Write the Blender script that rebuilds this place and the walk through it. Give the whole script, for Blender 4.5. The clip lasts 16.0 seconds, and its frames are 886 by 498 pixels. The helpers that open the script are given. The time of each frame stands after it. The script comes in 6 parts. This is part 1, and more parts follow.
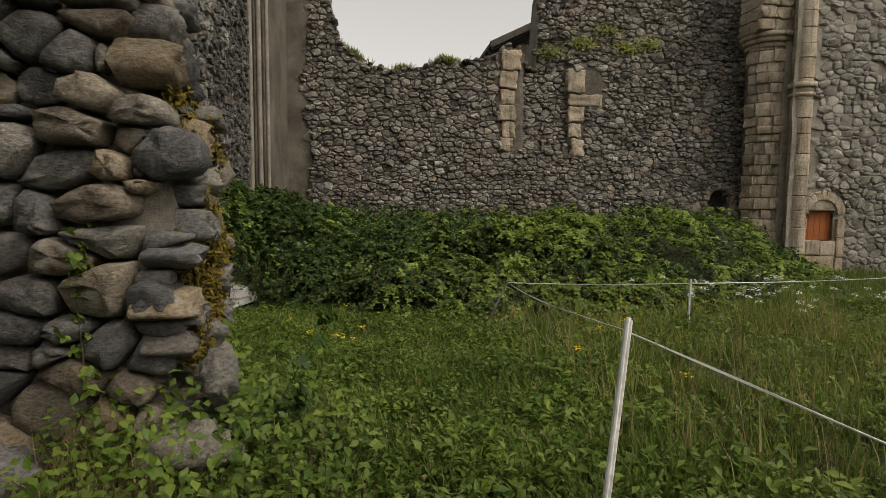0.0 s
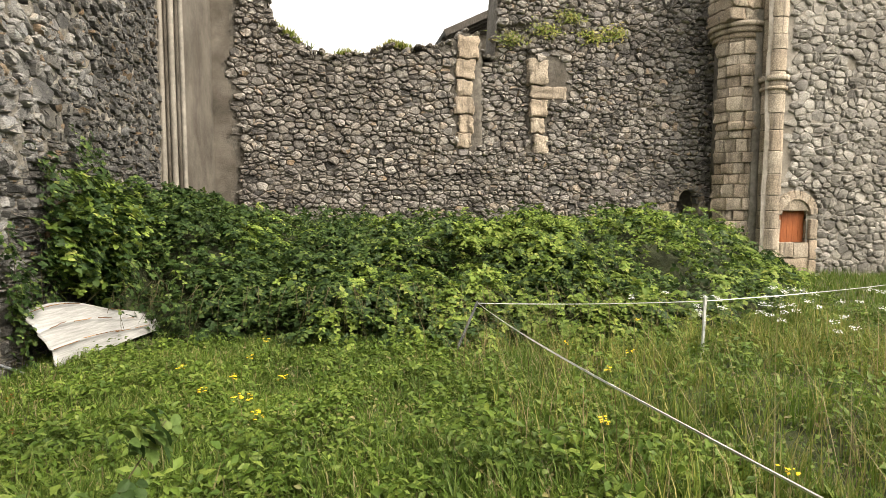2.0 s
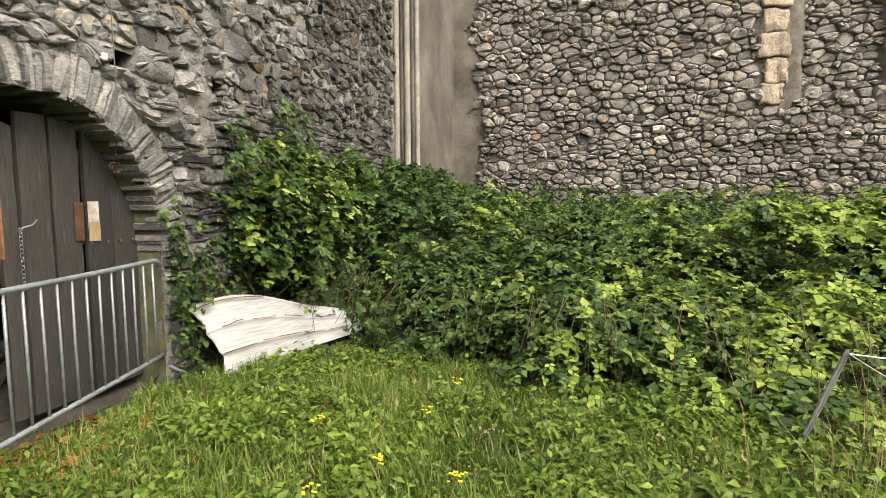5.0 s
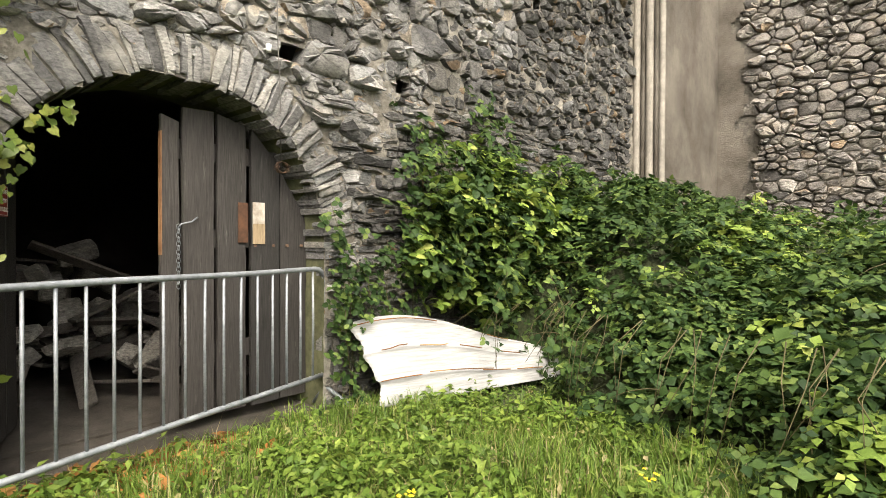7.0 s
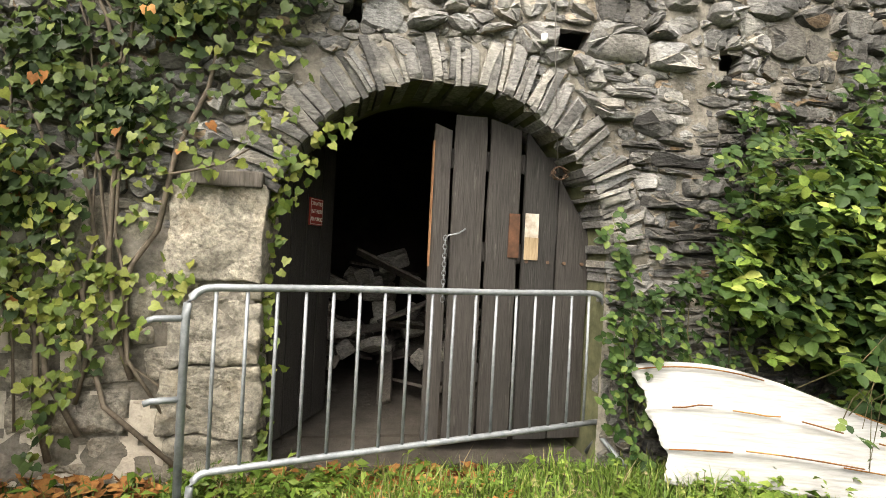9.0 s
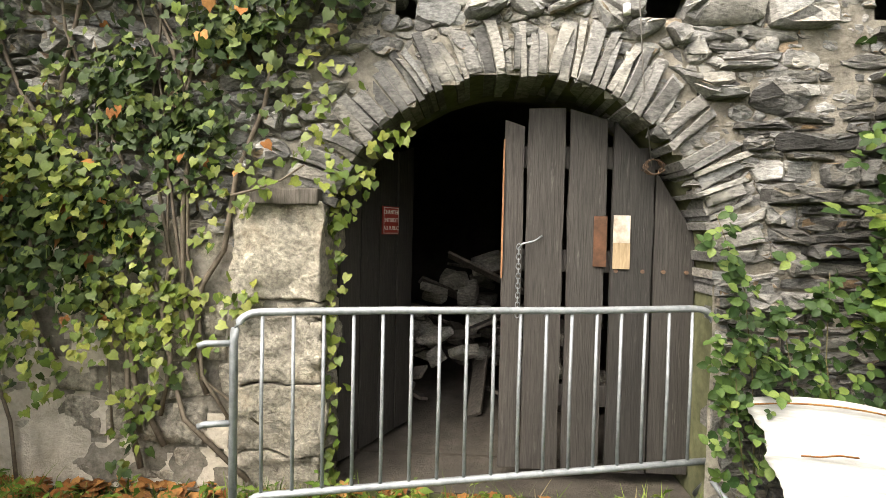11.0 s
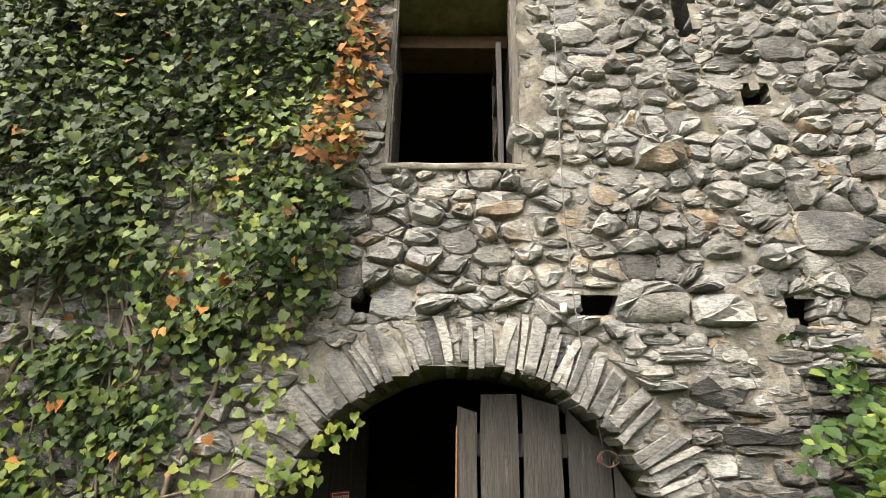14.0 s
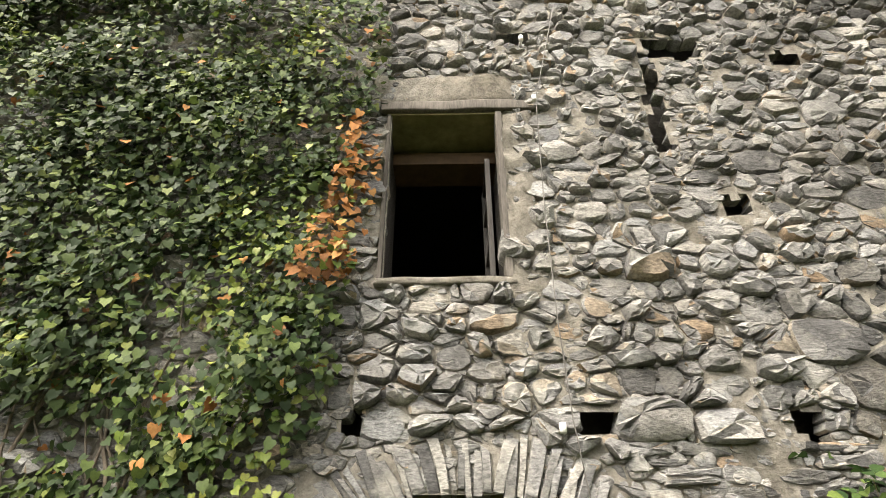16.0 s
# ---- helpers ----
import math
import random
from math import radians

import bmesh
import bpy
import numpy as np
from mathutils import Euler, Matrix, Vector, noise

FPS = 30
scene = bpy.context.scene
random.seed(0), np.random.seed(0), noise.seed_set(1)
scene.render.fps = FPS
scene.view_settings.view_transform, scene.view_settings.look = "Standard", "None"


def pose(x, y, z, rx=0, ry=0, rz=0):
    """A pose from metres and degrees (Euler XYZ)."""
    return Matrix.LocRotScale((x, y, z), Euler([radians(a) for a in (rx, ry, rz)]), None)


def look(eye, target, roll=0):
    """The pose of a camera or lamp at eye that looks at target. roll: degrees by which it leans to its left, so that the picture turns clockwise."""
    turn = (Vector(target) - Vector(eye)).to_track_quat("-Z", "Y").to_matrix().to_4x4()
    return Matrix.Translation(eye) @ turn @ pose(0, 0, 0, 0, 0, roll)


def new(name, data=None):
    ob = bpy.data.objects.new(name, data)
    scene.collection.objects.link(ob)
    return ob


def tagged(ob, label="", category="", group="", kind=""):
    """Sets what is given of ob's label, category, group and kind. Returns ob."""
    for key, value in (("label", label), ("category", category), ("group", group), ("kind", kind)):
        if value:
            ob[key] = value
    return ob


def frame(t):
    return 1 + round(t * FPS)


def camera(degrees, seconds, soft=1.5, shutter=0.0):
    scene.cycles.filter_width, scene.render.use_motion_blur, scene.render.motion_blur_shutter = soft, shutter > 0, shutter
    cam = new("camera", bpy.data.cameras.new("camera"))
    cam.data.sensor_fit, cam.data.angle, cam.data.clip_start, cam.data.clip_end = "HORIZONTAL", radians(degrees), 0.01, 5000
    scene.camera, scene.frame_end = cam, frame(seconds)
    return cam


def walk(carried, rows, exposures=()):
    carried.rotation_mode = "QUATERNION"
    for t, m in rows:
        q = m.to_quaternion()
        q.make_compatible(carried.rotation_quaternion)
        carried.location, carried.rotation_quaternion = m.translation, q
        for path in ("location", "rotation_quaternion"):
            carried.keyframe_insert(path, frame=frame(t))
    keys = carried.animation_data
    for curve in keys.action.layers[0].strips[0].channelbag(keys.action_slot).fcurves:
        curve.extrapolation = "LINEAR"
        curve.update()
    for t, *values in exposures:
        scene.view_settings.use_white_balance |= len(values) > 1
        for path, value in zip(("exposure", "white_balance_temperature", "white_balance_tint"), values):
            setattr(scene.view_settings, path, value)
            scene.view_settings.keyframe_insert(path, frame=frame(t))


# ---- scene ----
cam = camera(78.8, 16.0, soft=0.8)
PATH = [
    (0, (-5.848, -2.898, 1.738), (-3.869, -3.14, 1.576), 0.4),
    (0.5, (-5.408, -2.935, 1.744), (-3.428, -3.152, 1.569), 1.1),
    (1, (-4.989, -2.949, 1.714), (-3.034, -3.341, 1.561), 1.2),
    (1.5, (-4.617, -2.974, 1.72), (-2.681, -3.453, 1.57), 0.7),
    (2, (-4.213, -3.099, 1.705), (-2.263, -3.515, 1.558), -0.0),
    (2.5, (-3.823, -3.14, 1.641), (-1.863, -3.495, 1.467), 1.2),
    (3, (-3.432, -3.174, 1.677), (-1.482, -3.547, 1.433), -0.7),
    (3.5, (-3.039, -3.268, 1.635), (-1.071, -3.521, 1.383), 0.3),
    (4, (-2.662, -3.257, 1.61), (-0.677, -3.412, 1.424), 1.1),
    (4.5, (-2.323, -3.212, 1.573), (-0.331, -3.179, 1.392), 0.4),
    (5, (-1.952, -3.237, 1.553), (-0.025, -2.733, 1.37), -0.3),
    (5.2, (-1.825, -3.223, 1.54), (0.078, -2.635, 1.356), -0.3),
    (7.3, (-0.626, -3.231, 1.271), (0.759, -1.788, 1.256), -0.0),
    (7.5, (-0.553, -3.183, 1.305), (0.752, -1.667, 1.29), -0.3),
    (8, (-0.325, -3.117, 1.298), (0.691, -1.394, 1.305), -0.1),
    (8.5, (-0.135, -3.077, 1.331), (0.526, -1.19, 1.338), 2.1),
    (9, (-0.018, -2.956, 1.297), (0.387, -0.997, 1.303), 2.9),
    (9.2, (0.004, -2.886, 1.301), (0.302, -0.908, 1.287), 2.6),
    (11.3, (0.435, -2.729, 1.491), (0.327, -0.734, 1.423), 1.3),
    (11.5, (0.459, -2.734, 1.521), (0.35, -0.737, 1.513), 1.4),
    (12, (0.485, -2.742, 1.601), (0.394, -0.751, 1.762), 0.8),
    (12.5, (0.506, -2.76, 1.663), (0.437, -0.787, 1.984), 0.6),
    (13, (0.512, -2.776, 1.719), (0.455, -0.843, 2.229), 0.6),
    (13.5, (0.52, -2.788, 1.765), (0.472, -0.892, 2.4), 0.5),
    (14, (0.528, -2.809, 1.801), (0.488, -0.942, 2.517), 1.0),
    (14.5, (0.525, -2.817, 1.841), (0.493, -0.988, 2.648), 0.9),
    (15, (0.52, -2.825, 1.868), (0.468, -1.057, 2.802), 1.0),
    (15.5, (0.526, -2.835, 1.887), (0.481, -1.095, 2.873), 0.3),
    (16, (0.547, -2.843, 1.903), (0.522, -1.131, 2.936), -0.2),
]
EXPOSURES = [(0, 0.32, 7400, 10), (0.15, 0.47, 7400, 10), (0.45, 1.68, 7400, 10), (0.8, 1.78, 7400, 10), (2.5, 1.82, 7400, 10), (4.5, 1.92, 7300, 10), (7.5, 2.3, 7200, 10), (9.5, 2.36, 7200, 10), (11.5, 2.56, 7200, 10), (12.5, 2.56, 7200, 10), (16, 2.42, 7200, 10)]
walk(cam, [(t, look(eye, target, roll)) for t, eye, target, roll in PATH], EXPOSURES)

# ---- world and light: overcast day ----
world = bpy.data.worlds.new("overcast_sky")
scene.world = world
world.use_nodes = True
wn, wl = world.node_tree.nodes, world.node_tree.links
sky = wn.new("ShaderNodeTexSky")
sky.sky_type, sky.sun_disc = "NISHITA", False
sky.sun_elevation, sky.sun_rotation = radians(51), radians(221)
sky.air_density, sky.dust_density = 1.0, 3.0
pale = wn.new("ShaderNodeHueSaturation")
pale.inputs["Saturation"].default_value = 0.18
wl.new(sky.outputs[0], pale.inputs["Color"])
wl.new(pale.outputs[0], wn["Background"].inputs[0])
wn["Background"].inputs[1].default_value = 0.15
sun = new("sun", bpy.data.lights.new("sun", "SUN"))
sun.data.energy, sun.data.angle, sun.data.color = 1.0, radians(35), (1.0, 0.95, 0.88)
sun.matrix_world = look((-5.8, -12.0, 15), (2, -3, 0))

# ---- materials ----


def mat_base(name, rough=0.85):
    m = bpy.data.materials.new(name)
    m.use_nodes = True
    b = m.node_tree.nodes["Principled BSDF"]
    b.inputs["Roughness"].default_value = rough
    b.inputs["Specular IOR Level"].default_value = 0.3
    return m, m.node_tree.nodes, m.node_tree.links, b


def tex_noise(n, l, co, scale, detail=5.0, rough=0.6, squash=None):
    t = n.new("ShaderNodeTexNoise")
    t.inputs["Scale"].default_value = scale
    t.inputs["Detail"].default_value = detail
    t.inputs["Roughness"].default_value = rough
    if squash:
        mp = n.new("ShaderNodeMapping")
        mp.inputs["Scale"].default_value = squash
        l.new(co, mp.inputs["Vector"])
        co = mp.outputs[0]
    l.new(co, t.inputs["Vector"])
    return t.outputs["Fac"]


def ramp(n, l, fac, stops):
    r = n.new("ShaderNodeValToRGB")
    e = r.color_ramp.elements
    while len(e) < len(stops):
        e.new(0.5)
    for k, (p, c) in enumerate(stops):
        e[k].position, e[k].color = p, (*c, 1)
    l.new(fac, r.inputs[0])
    return r.outputs[0]


def mix(n, l, kind, fac, a, b):
    m = n.new("ShaderNodeMix")
    m.data_type, m.blend_type = "RGBA", kind
    for s, v in ((m.inputs[0], fac), (m.inputs[6], a), (m.inputs[7], b)):
        if isinstance(v, (int, float)):
            s.default_value = v
        elif isinstance(v, tuple):
            s.default_value = (*v, 1)
        else:
            l.new(v, s)
    return m.outputs[2]


def piece_random(n, l):
    """One random number for each loose piece, whether an object or an island of a joined mesh."""
    a, b, s, f = n.new("ShaderNodeObjectInfo"), n.new("ShaderNodeNewGeometry"), n.new("ShaderNodeMath"), n.new("ShaderNodeMath")
    f.operation = "FRACT"
    l.new(a.outputs["Random"], s.inputs[0])
    l.new(b.outputs["Random Per Island"], s.inputs[1])
    l.new(s.outputs[0], f.inputs[0])
    return f.outputs[0]


def world_co(n):
    return n.new("ShaderNodeNewGeometry").outputs["Position"]


def add_bump(n, l, b, h, strength, dist):
    k = n.new("ShaderNodeBump")
    k.inputs["Strength"].default_value, k.inputs["Distance"].default_value = strength, dist
    l.new(h, k.inputs["Height"])
    l.new(k.outputs[0], b.inputs["Normal"])


def stone_mat(name, stops, lichen=(0.42, 0.41, 0.37), squash=(1, 1, 2.2), lichen_from=0.56, bump=0.9, rust=0.0, streaks=0.0):
    m, n, l, b = mat_base(name, 0.88)
    co, rnd = world_co(n), piece_random(n, l)
    col = ramp(n, l, rnd, stops)
    grain = tex_noise(n, l, co, 34, 8, 0.7, squash)
    broad = tex_noise(n, l, co, 5.5, 5, 0.6)
    g = ramp(n, l, grain, [(0.32, (0.35, 0.35, 0.35)), (0.5, (0.95, 0.95, 0.95)), (0.7, (1.7, 1.68, 1.64))])
    col = mix(n, l, "MULTIPLY", 0.9, col, g)
    spots = ramp(n, l, broad, [(lichen_from, (0, 0, 0)), (lichen_from + 0.16, (0.75, 0.75, 0.75))])
    col = mix(n, l, "MIX", spots, col, lichen)
    if rust:
        k = ramp(n, l, tex_noise(n, l, co, 2.2, 6, 0.65), [(0.55, (0, 0, 0)), (0.7, (rust, rust, rust))])
        col = mix(n, l, "MIX", k, col, (0.26, 0.19, 0.11))
    if streaks:
        k = ramp(n, l, tex_noise(n, l, co, 2.4, 6, 0.65, (3, 3, 0.3)), [(0.52, (0, 0, 0)), (0.68, (streaks, streaks, streaks))])
        col = mix(n, l, "MIX", k, col, (0.10, 0.085, 0.07))
    dark = ramp(n, l, tex_noise(n, l, co, 1.1, 6, 0.7), [(0.36, (0.55, 0.54, 0.53)), (0.56, (1, 1, 1))])
    col = mix(n, l, "MULTIPLY", 1.0, col, dark)
    l.new(col, b.inputs["Base Color"])
    both = n.new("ShaderNodeMath")
    l.new(grain, both.inputs[0])
    l.new(tex_noise(n, l, co, 13, 6, 0.65), both.inputs[1])
    add_bump(n, l, b, both.outputs[0], bump, 0.035)
    return m


def mortar_mat(name, a, c, scale=9, stain=0.6):
    m, n, l, b = mat_base(name, 0.95)
    co = world_co(n)
    f = tex_noise(n, l, co, scale, 9, 0.72)
    col = ramp(n, l, f, [(0.28, a), (0.72, c)])
    st = ramp(n, l, tex_noise(n, l, co, 0.9, 5, 0.6), [(0.35, (stain, stain * 0.97, stain * 0.92)), (0.6, (1, 1, 1))])
    l.new(mix(n, l, "MULTIPLY", 1.0, col, st), b.inputs["Base Color"])
    add_bump(n, l, b, tex_noise(n, l, co, 38, 8, 0.75), 1.0, 0.03)
    return m


def leaf_mat(name, stops, rough=0.5, trans=0.25):
    m, n, l, b = mat_base(name, rough)
    b.inputs["Specular IOR Level"].default_value = 0.18
    rnd = piece_random(n, l)
    col = ramp(n, l, rnd, stops)
    v = ramp(n, l, tex_noise(n, l, world_co(n), 1.3, 4, 0.6), [(0.3, (0.6, 0.64, 0.6)), (0.7, (1.25, 1.2, 1.1))])
    col = mix(n, l, "MULTIPLY", 1.0, col, v)
    fine = ramp(n, l, tex_noise(n, l, world_co(n), 90, 3, 0.6), [(0.3, (0.8, 0.8, 0.8)), (0.7, (1.15, 1.15, 1.15))])
    col = mix(n, l, "MULTIPLY", 1.0, col, fine)
    l.new(col, b.inputs["Base Color"])
    t, s = n.new("ShaderNodeBsdfTranslucent"), n.new("ShaderNodeMixShader")
    s.inputs[0].default_value = trans
    l.new(col, t.inputs[0])
    l.new(b.outputs[0], s.inputs[1])
    l.new(t.outputs[0], s.inputs[2])
    l.new(s.outputs[0], n["Material Output"].inputs[0])
    return m


def noise_mat(name, a, c, scale, rough=0.7, squash=None, bump=0.3, dist=0.01, metal=0.0):
    m, n, l, b = mat_base(name, rough)
    co = world_co(n)
    f = tex_noise(n, l, co, scale, 7, 0.68, squash)
    col = ramp(n, l, f, [(0.28, a), (0.72, c)])
    big = ramp(n, l, tex_noise(n, l, co, scale * 0.13, 4, 0.6), [(0.3, (0.72, 0.72, 0.72)), (0.65, (1.1, 1.1, 1.1))])
    l.new(mix(n, l, "MULTIPLY", 1.0, col, big), b.inputs["Base Color"])
    b.inputs["Metallic"].default_value = metal
    add_bump(n, l, b, f, bump, dist)
    return m


def plain_mat(name, c, rough=0.6, metal=0.0):
    return noise_mat(name, tuple(v * 0.82 for v in c), tuple(min(1, v * 1.12) for v in c), 40, rough, None, 0.12, 0.004, metal)


GREY = [(0.0, (0.07, 0.068, 0.065)), (0.18, (0.17, 0.165, 0.155)), (0.4, (0.27, 0.26, 0.24)), (0.55, (0.20, 0.20, 0.20)), (0.7, (0.34, 0.315, 0.27)), (0.82, (0.29, 0.295, 0.29)), (0.92, (0.40, 0.38, 0.34)), (0.955, (0.33, 0.28, 0.21)), (0.978, (0.29, 0.19, 0.10)), (1.0, (0.33, 0.24, 0.15))]
M_STONE_A = stone_mat("schist_rubble_stone", [(p_, tuple(v_ * 0.68 + 0.045 for v_ in c_)) for p_, c_ in GREY], (0.36, 0.345, 0.305), bump=0.6)
M_VOUSSOIR = stone_mat("schist_voussoir", [(p_, tuple(v_ * 0.62 + 0.05 for v_ in c_)) for p_, c_ in GREY[:7]], (0.36, 0.345, 0.305), bump=0.6)
# schist colours scaled to 0.45 to dim the wall's right and lower stones
M_STONE_A2 = stone_mat("dimmed_schist_rubble_stone", [(p_, tuple(v_ * 0.45 for v_ in c_)) for p_, c_ in GREY], (0.26, 0.26, 0.25))
M_STONE_B = stone_mat("weathered_fieldstone", [(0.0, (0.083, 0.079, 0.075)), (0.25, (0.195, 0.18, 0.162)), (0.45, (0.305, 0.275, 0.236)), (0.65, (0.222, 0.207, 0.196)), (0.82, (0.345, 0.323, 0.284)), (0.93, (0.45, 0.425, 0.385)), (1.0, (0.32, 0.235, 0.157))], (0.40, 0.385, 0.36), rust=0.35)
M_STONE_D = stone_mat("pale_fieldstone", [(0.0, (0.17, 0.16, 0.145)), (0.4, (0.31, 0.29, 0.25)), (0.7, (0.25, 0.235, 0.21)), (1.0, (0.43, 0.405, 0.36))], (0.44, 0.425, 0.39))
M_STONE_P = stone_mat("dark_pier_stone", [(0.0, (0.07, 0.07, 0.072)), (0.3, (0.15, 0.148, 0.143)), (0.5, (0.23, 0.21, 0.175)), (0.68, (0.12, 0.12, 0.122)), (0.85, (0.27, 0.21, 0.135)), (1.0, (0.31, 0.295, 0.27))], (0.36, 0.345, 0.32), bump=0.6)
M_ASHLAR = stone_mat("tan_limestone_block", [(0.0, (0.37, 0.30, 0.225)), (0.4, (0.50, 0.43, 0.34)), (0.7, (0.43, 0.34, 0.25)), (1.0, (0.37, 0.315, 0.245))], (0.19, 0.16, 0.13), (1, 1, 1), 0.60, 0.9, 0.0, 0.7)
M_JAMB = stone_mat("grey_tufa_block", [(0.0, (0.33, 0.305, 0.25)), (0.5, (0.44, 0.40, 0.325)), (1.0, (0.30, 0.28, 0.235))], (0.17, 0.16, 0.14), (1, 1, 1), 0.56, 1.0, 0.5)
M_MORTAR_A = mortar_mat("lime_mortar", (0.10, 0.091, 0.076), (0.40, 0.37, 0.315), 14)
M_MORTAR_B = mortar_mat("dark_lime_mortar", (0.06, 0.055, 0.048), (0.24, 0.215, 0.18))
M_MORTAR_D = mortar_mat("pale_lime_mortar", (0.18, 0.162, 0.135), (0.42, 0.385, 0.33))
M_RENDER = mortar_mat("pale_rough_render", (0.36, 0.325, 0.265), (0.74, 0.69, 0.60), 6, 0.85)
M_PLASTER = mortar_mat("stained_grey_plaster", (0.075, 0.065, 0.052), (0.21, 0.185, 0.155), 1.1)
M_SOIL = mortar_mat("meadow_soil", (0.03, 0.04, 0.014), (0.08, 0.095, 0.03), 9)
M_GRASS = leaf_mat("meadow_grass", [(0.0, (0.066, 0.120, 0.022)), (0.45, (0.112, 0.182, 0.034)), (0.8, (0.168, 0.240, 0.052)), (0.93, (0.263, 0.246, 0.108)), (1.0, (0.333, 0.281, 0.180))], 0.5, 0.4)
M_DRYGRASS = leaf_mat("dry_tall_grass", [(0.0, (0.141, 0.205, 0.039)), (0.5, (0.221, 0.255, 0.061)), (0.8, (0.321, 0.298, 0.105)), (1.0, (0.402, 0.349, 0.166))], 0.6, 0.3)
M_WEED = leaf_mat("broad_weed_leaf", [(0.0, (0.058, 0.108, 0.018)), (0.5, (0.104, 0.165, 0.028)), (1.0, (0.176, 0.234, 0.051))], 0.45, 0.3)
M_BRAMBLE = leaf_mat("bramble_leaf", [(0.0, (0.020, 0.045, 0.015)), (0.5, (0.043, 0.080, 0.022)), (0.8, (0.074, 0.122, 0.032)), (1.0, (0.15, 0.20, 0.055))], 0.55, 0.3)
# yellow-green leaf, its brightness also standing for the thicket's lit side
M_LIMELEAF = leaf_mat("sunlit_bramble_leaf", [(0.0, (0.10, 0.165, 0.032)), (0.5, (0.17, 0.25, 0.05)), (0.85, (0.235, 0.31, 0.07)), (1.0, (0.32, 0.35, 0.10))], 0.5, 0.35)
# near-black green that holds the shade between the bramble leaves
M_INNER_SHADE = noise_mat("bramble_inner_shade", (0.012, 0.016, 0.007), (0.05, 0.06, 0.022), 30, 0.9, None, 0.8, 0.04)
M_STEM = noise_mat("bramble_cane", (0.05, 0.05, 0.018), (0.11, 0.085, 0.04), 25)
M_IVY = leaf_mat("ivy_leaf", [(0.0, (0.014, 0.028, 0.010)), (0.45, (0.027, 0.049, 0.015)), (0.75, (0.054, 0.080, 0.021)), (0.93, (0.088, 0.125, 0.034)), (1.0, (0.13, 0.15, 0.036))], 0.58, 0.2)
M_IVYLIGHT = leaf_mat("young_ivy_leaf", [(0.0, (0.055, 0.092, 0.02)), (0.5, (0.112, 0.156, 0.032)), (1.0, (0.225, 0.24, 0.06))], 0.42, 0.25)
M_DEADLEAF = leaf_mat("dead_brown_leaf", [(0.0, (0.13, 0.055, 0.02)), (0.5, (0.26, 0.11, 0.035)), (1.0, (0.36, 0.19, 0.07))], 0.7, 0.2)
M_DEADSTRAW = leaf_mat("dry_straw", [(0.0, (0.13, 0.09, 0.05)), (0.5, (0.25, 0.19, 0.11)), (1.0, (0.36, 0.29, 0.18))], 0.7, 0.2)
M_IVYSTEM = noise_mat("ivy_stem", (0.07, 0.055, 0.04), (0.17, 0.14, 0.105), 30)
M_MOSS = noise_mat("yellow_moss", (0.09, 0.07, 0.014), (0.27, 0.20, 0.03), 45, 0.95, None, 1.0, 0.03)


def plank_mat(name, a, c):
    """Old dark boards: long grain, pale scratches, each board of its own tone."""
    m, n, l, b = mat_base(name, 0.7)
    co = world_co(n)
    grain = tex_noise(n, l, co, 18, 8, 0.7, (7, 7, 0.35))
    col = ramp(n, l, grain, [(0.3, a), (0.7, c)])
    tone = ramp(n, l, piece_random(n, l), [(0.0, (0.65, 0.65, 0.65)), (0.5, (1.0, 0.98, 0.95)), (1.0, (1.5, 1.45, 1.4))])
    col = mix(n, l, "MULTIPLY", 1.0, col, tone)
    worn = ramp(n, l, tex_noise(n, l, co, 7, 6, 0.75, (5, 5, 0.6)), [(0.60, (0, 0, 0)), (0.72, (0.55, 0.55, 0.55))])
    col = mix(n, l, "MIX", worn, col, (0.13, 0.12, 0.11))
    l.new(col, b.inputs["Base Color"])
    add_bump(n, l, b, grain, 0.6, 0.01)
    return m


M_PLANK = plank_mat("weathered_dark_plank", (0.012, 0.011, 0.010), (0.048, 0.044, 0.041))
M_OLDWOOD = noise_mat("grey_old_timber", (0.045, 0.04, 0.034), (0.15, 0.132, 0.113), 14, 0.85, (4, 4, 0.5), 0.6, 0.01)
M_GALV = noise_mat("galvanised_steel", (0.17, 0.185, 0.20), (0.33, 0.35, 0.365), 25, 0.55, None, 0.1, 0.002, 0.55)
M_SHEET = noise_mat("white_painted_sheet", (0.20, 0.197, 0.19), (0.40, 0.40, 0.39), 7, 0.55, (0.6, 0.6, 9), 0.3, 0.006)
M_RUST = noise_mat("rust_brown_plate", (0.035, 0.018, 0.011), (0.12, 0.055, 0.028), 12, 0.85)
M_PAPER = noise_mat("peeling_white_notice", (0.15, 0.11, 0.07), (0.46, 0.43, 0.38), 13, 0.8)
M_WHITEPLASTIC = plain_mat("white_plastic", (0.72, 0.72, 0.70), 0.45)
M_GREYPOST = plain_mat("grey_metal_post", (0.10, 0.105, 0.10), 0.6)
M_TAPE = plain_mat("white_fence_tape", (0.78, 0.78, 0.76), 0.6)
M_REDSIGN = plain_mat("red_sign_paint", (0.30, 0.035, 0.025), 0.5)
M_SIGNTEXT = plain_mat("white_sign_paint", (0.75, 0.73, 0.70), 0.5)
M_ORANGEDOOR = noise_mat("orange_brown_door_paint", (0.24, 0.065, 0.02), (0.36, 0.115, 0.04), 12, 0.6, (4, 4, 0.5))
# near-black plaster, shared by the room walls and the window reveals
M_ROOM = mortar_mat("dark_room_plaster", (0.03, 0.027, 0.024), (0.075, 0.068, 0.06), 3)
M_EARTH = mortar_mat("bare_earth_floor", (0.05, 0.042, 0.034), (0.12, 0.105, 0.088), 7)
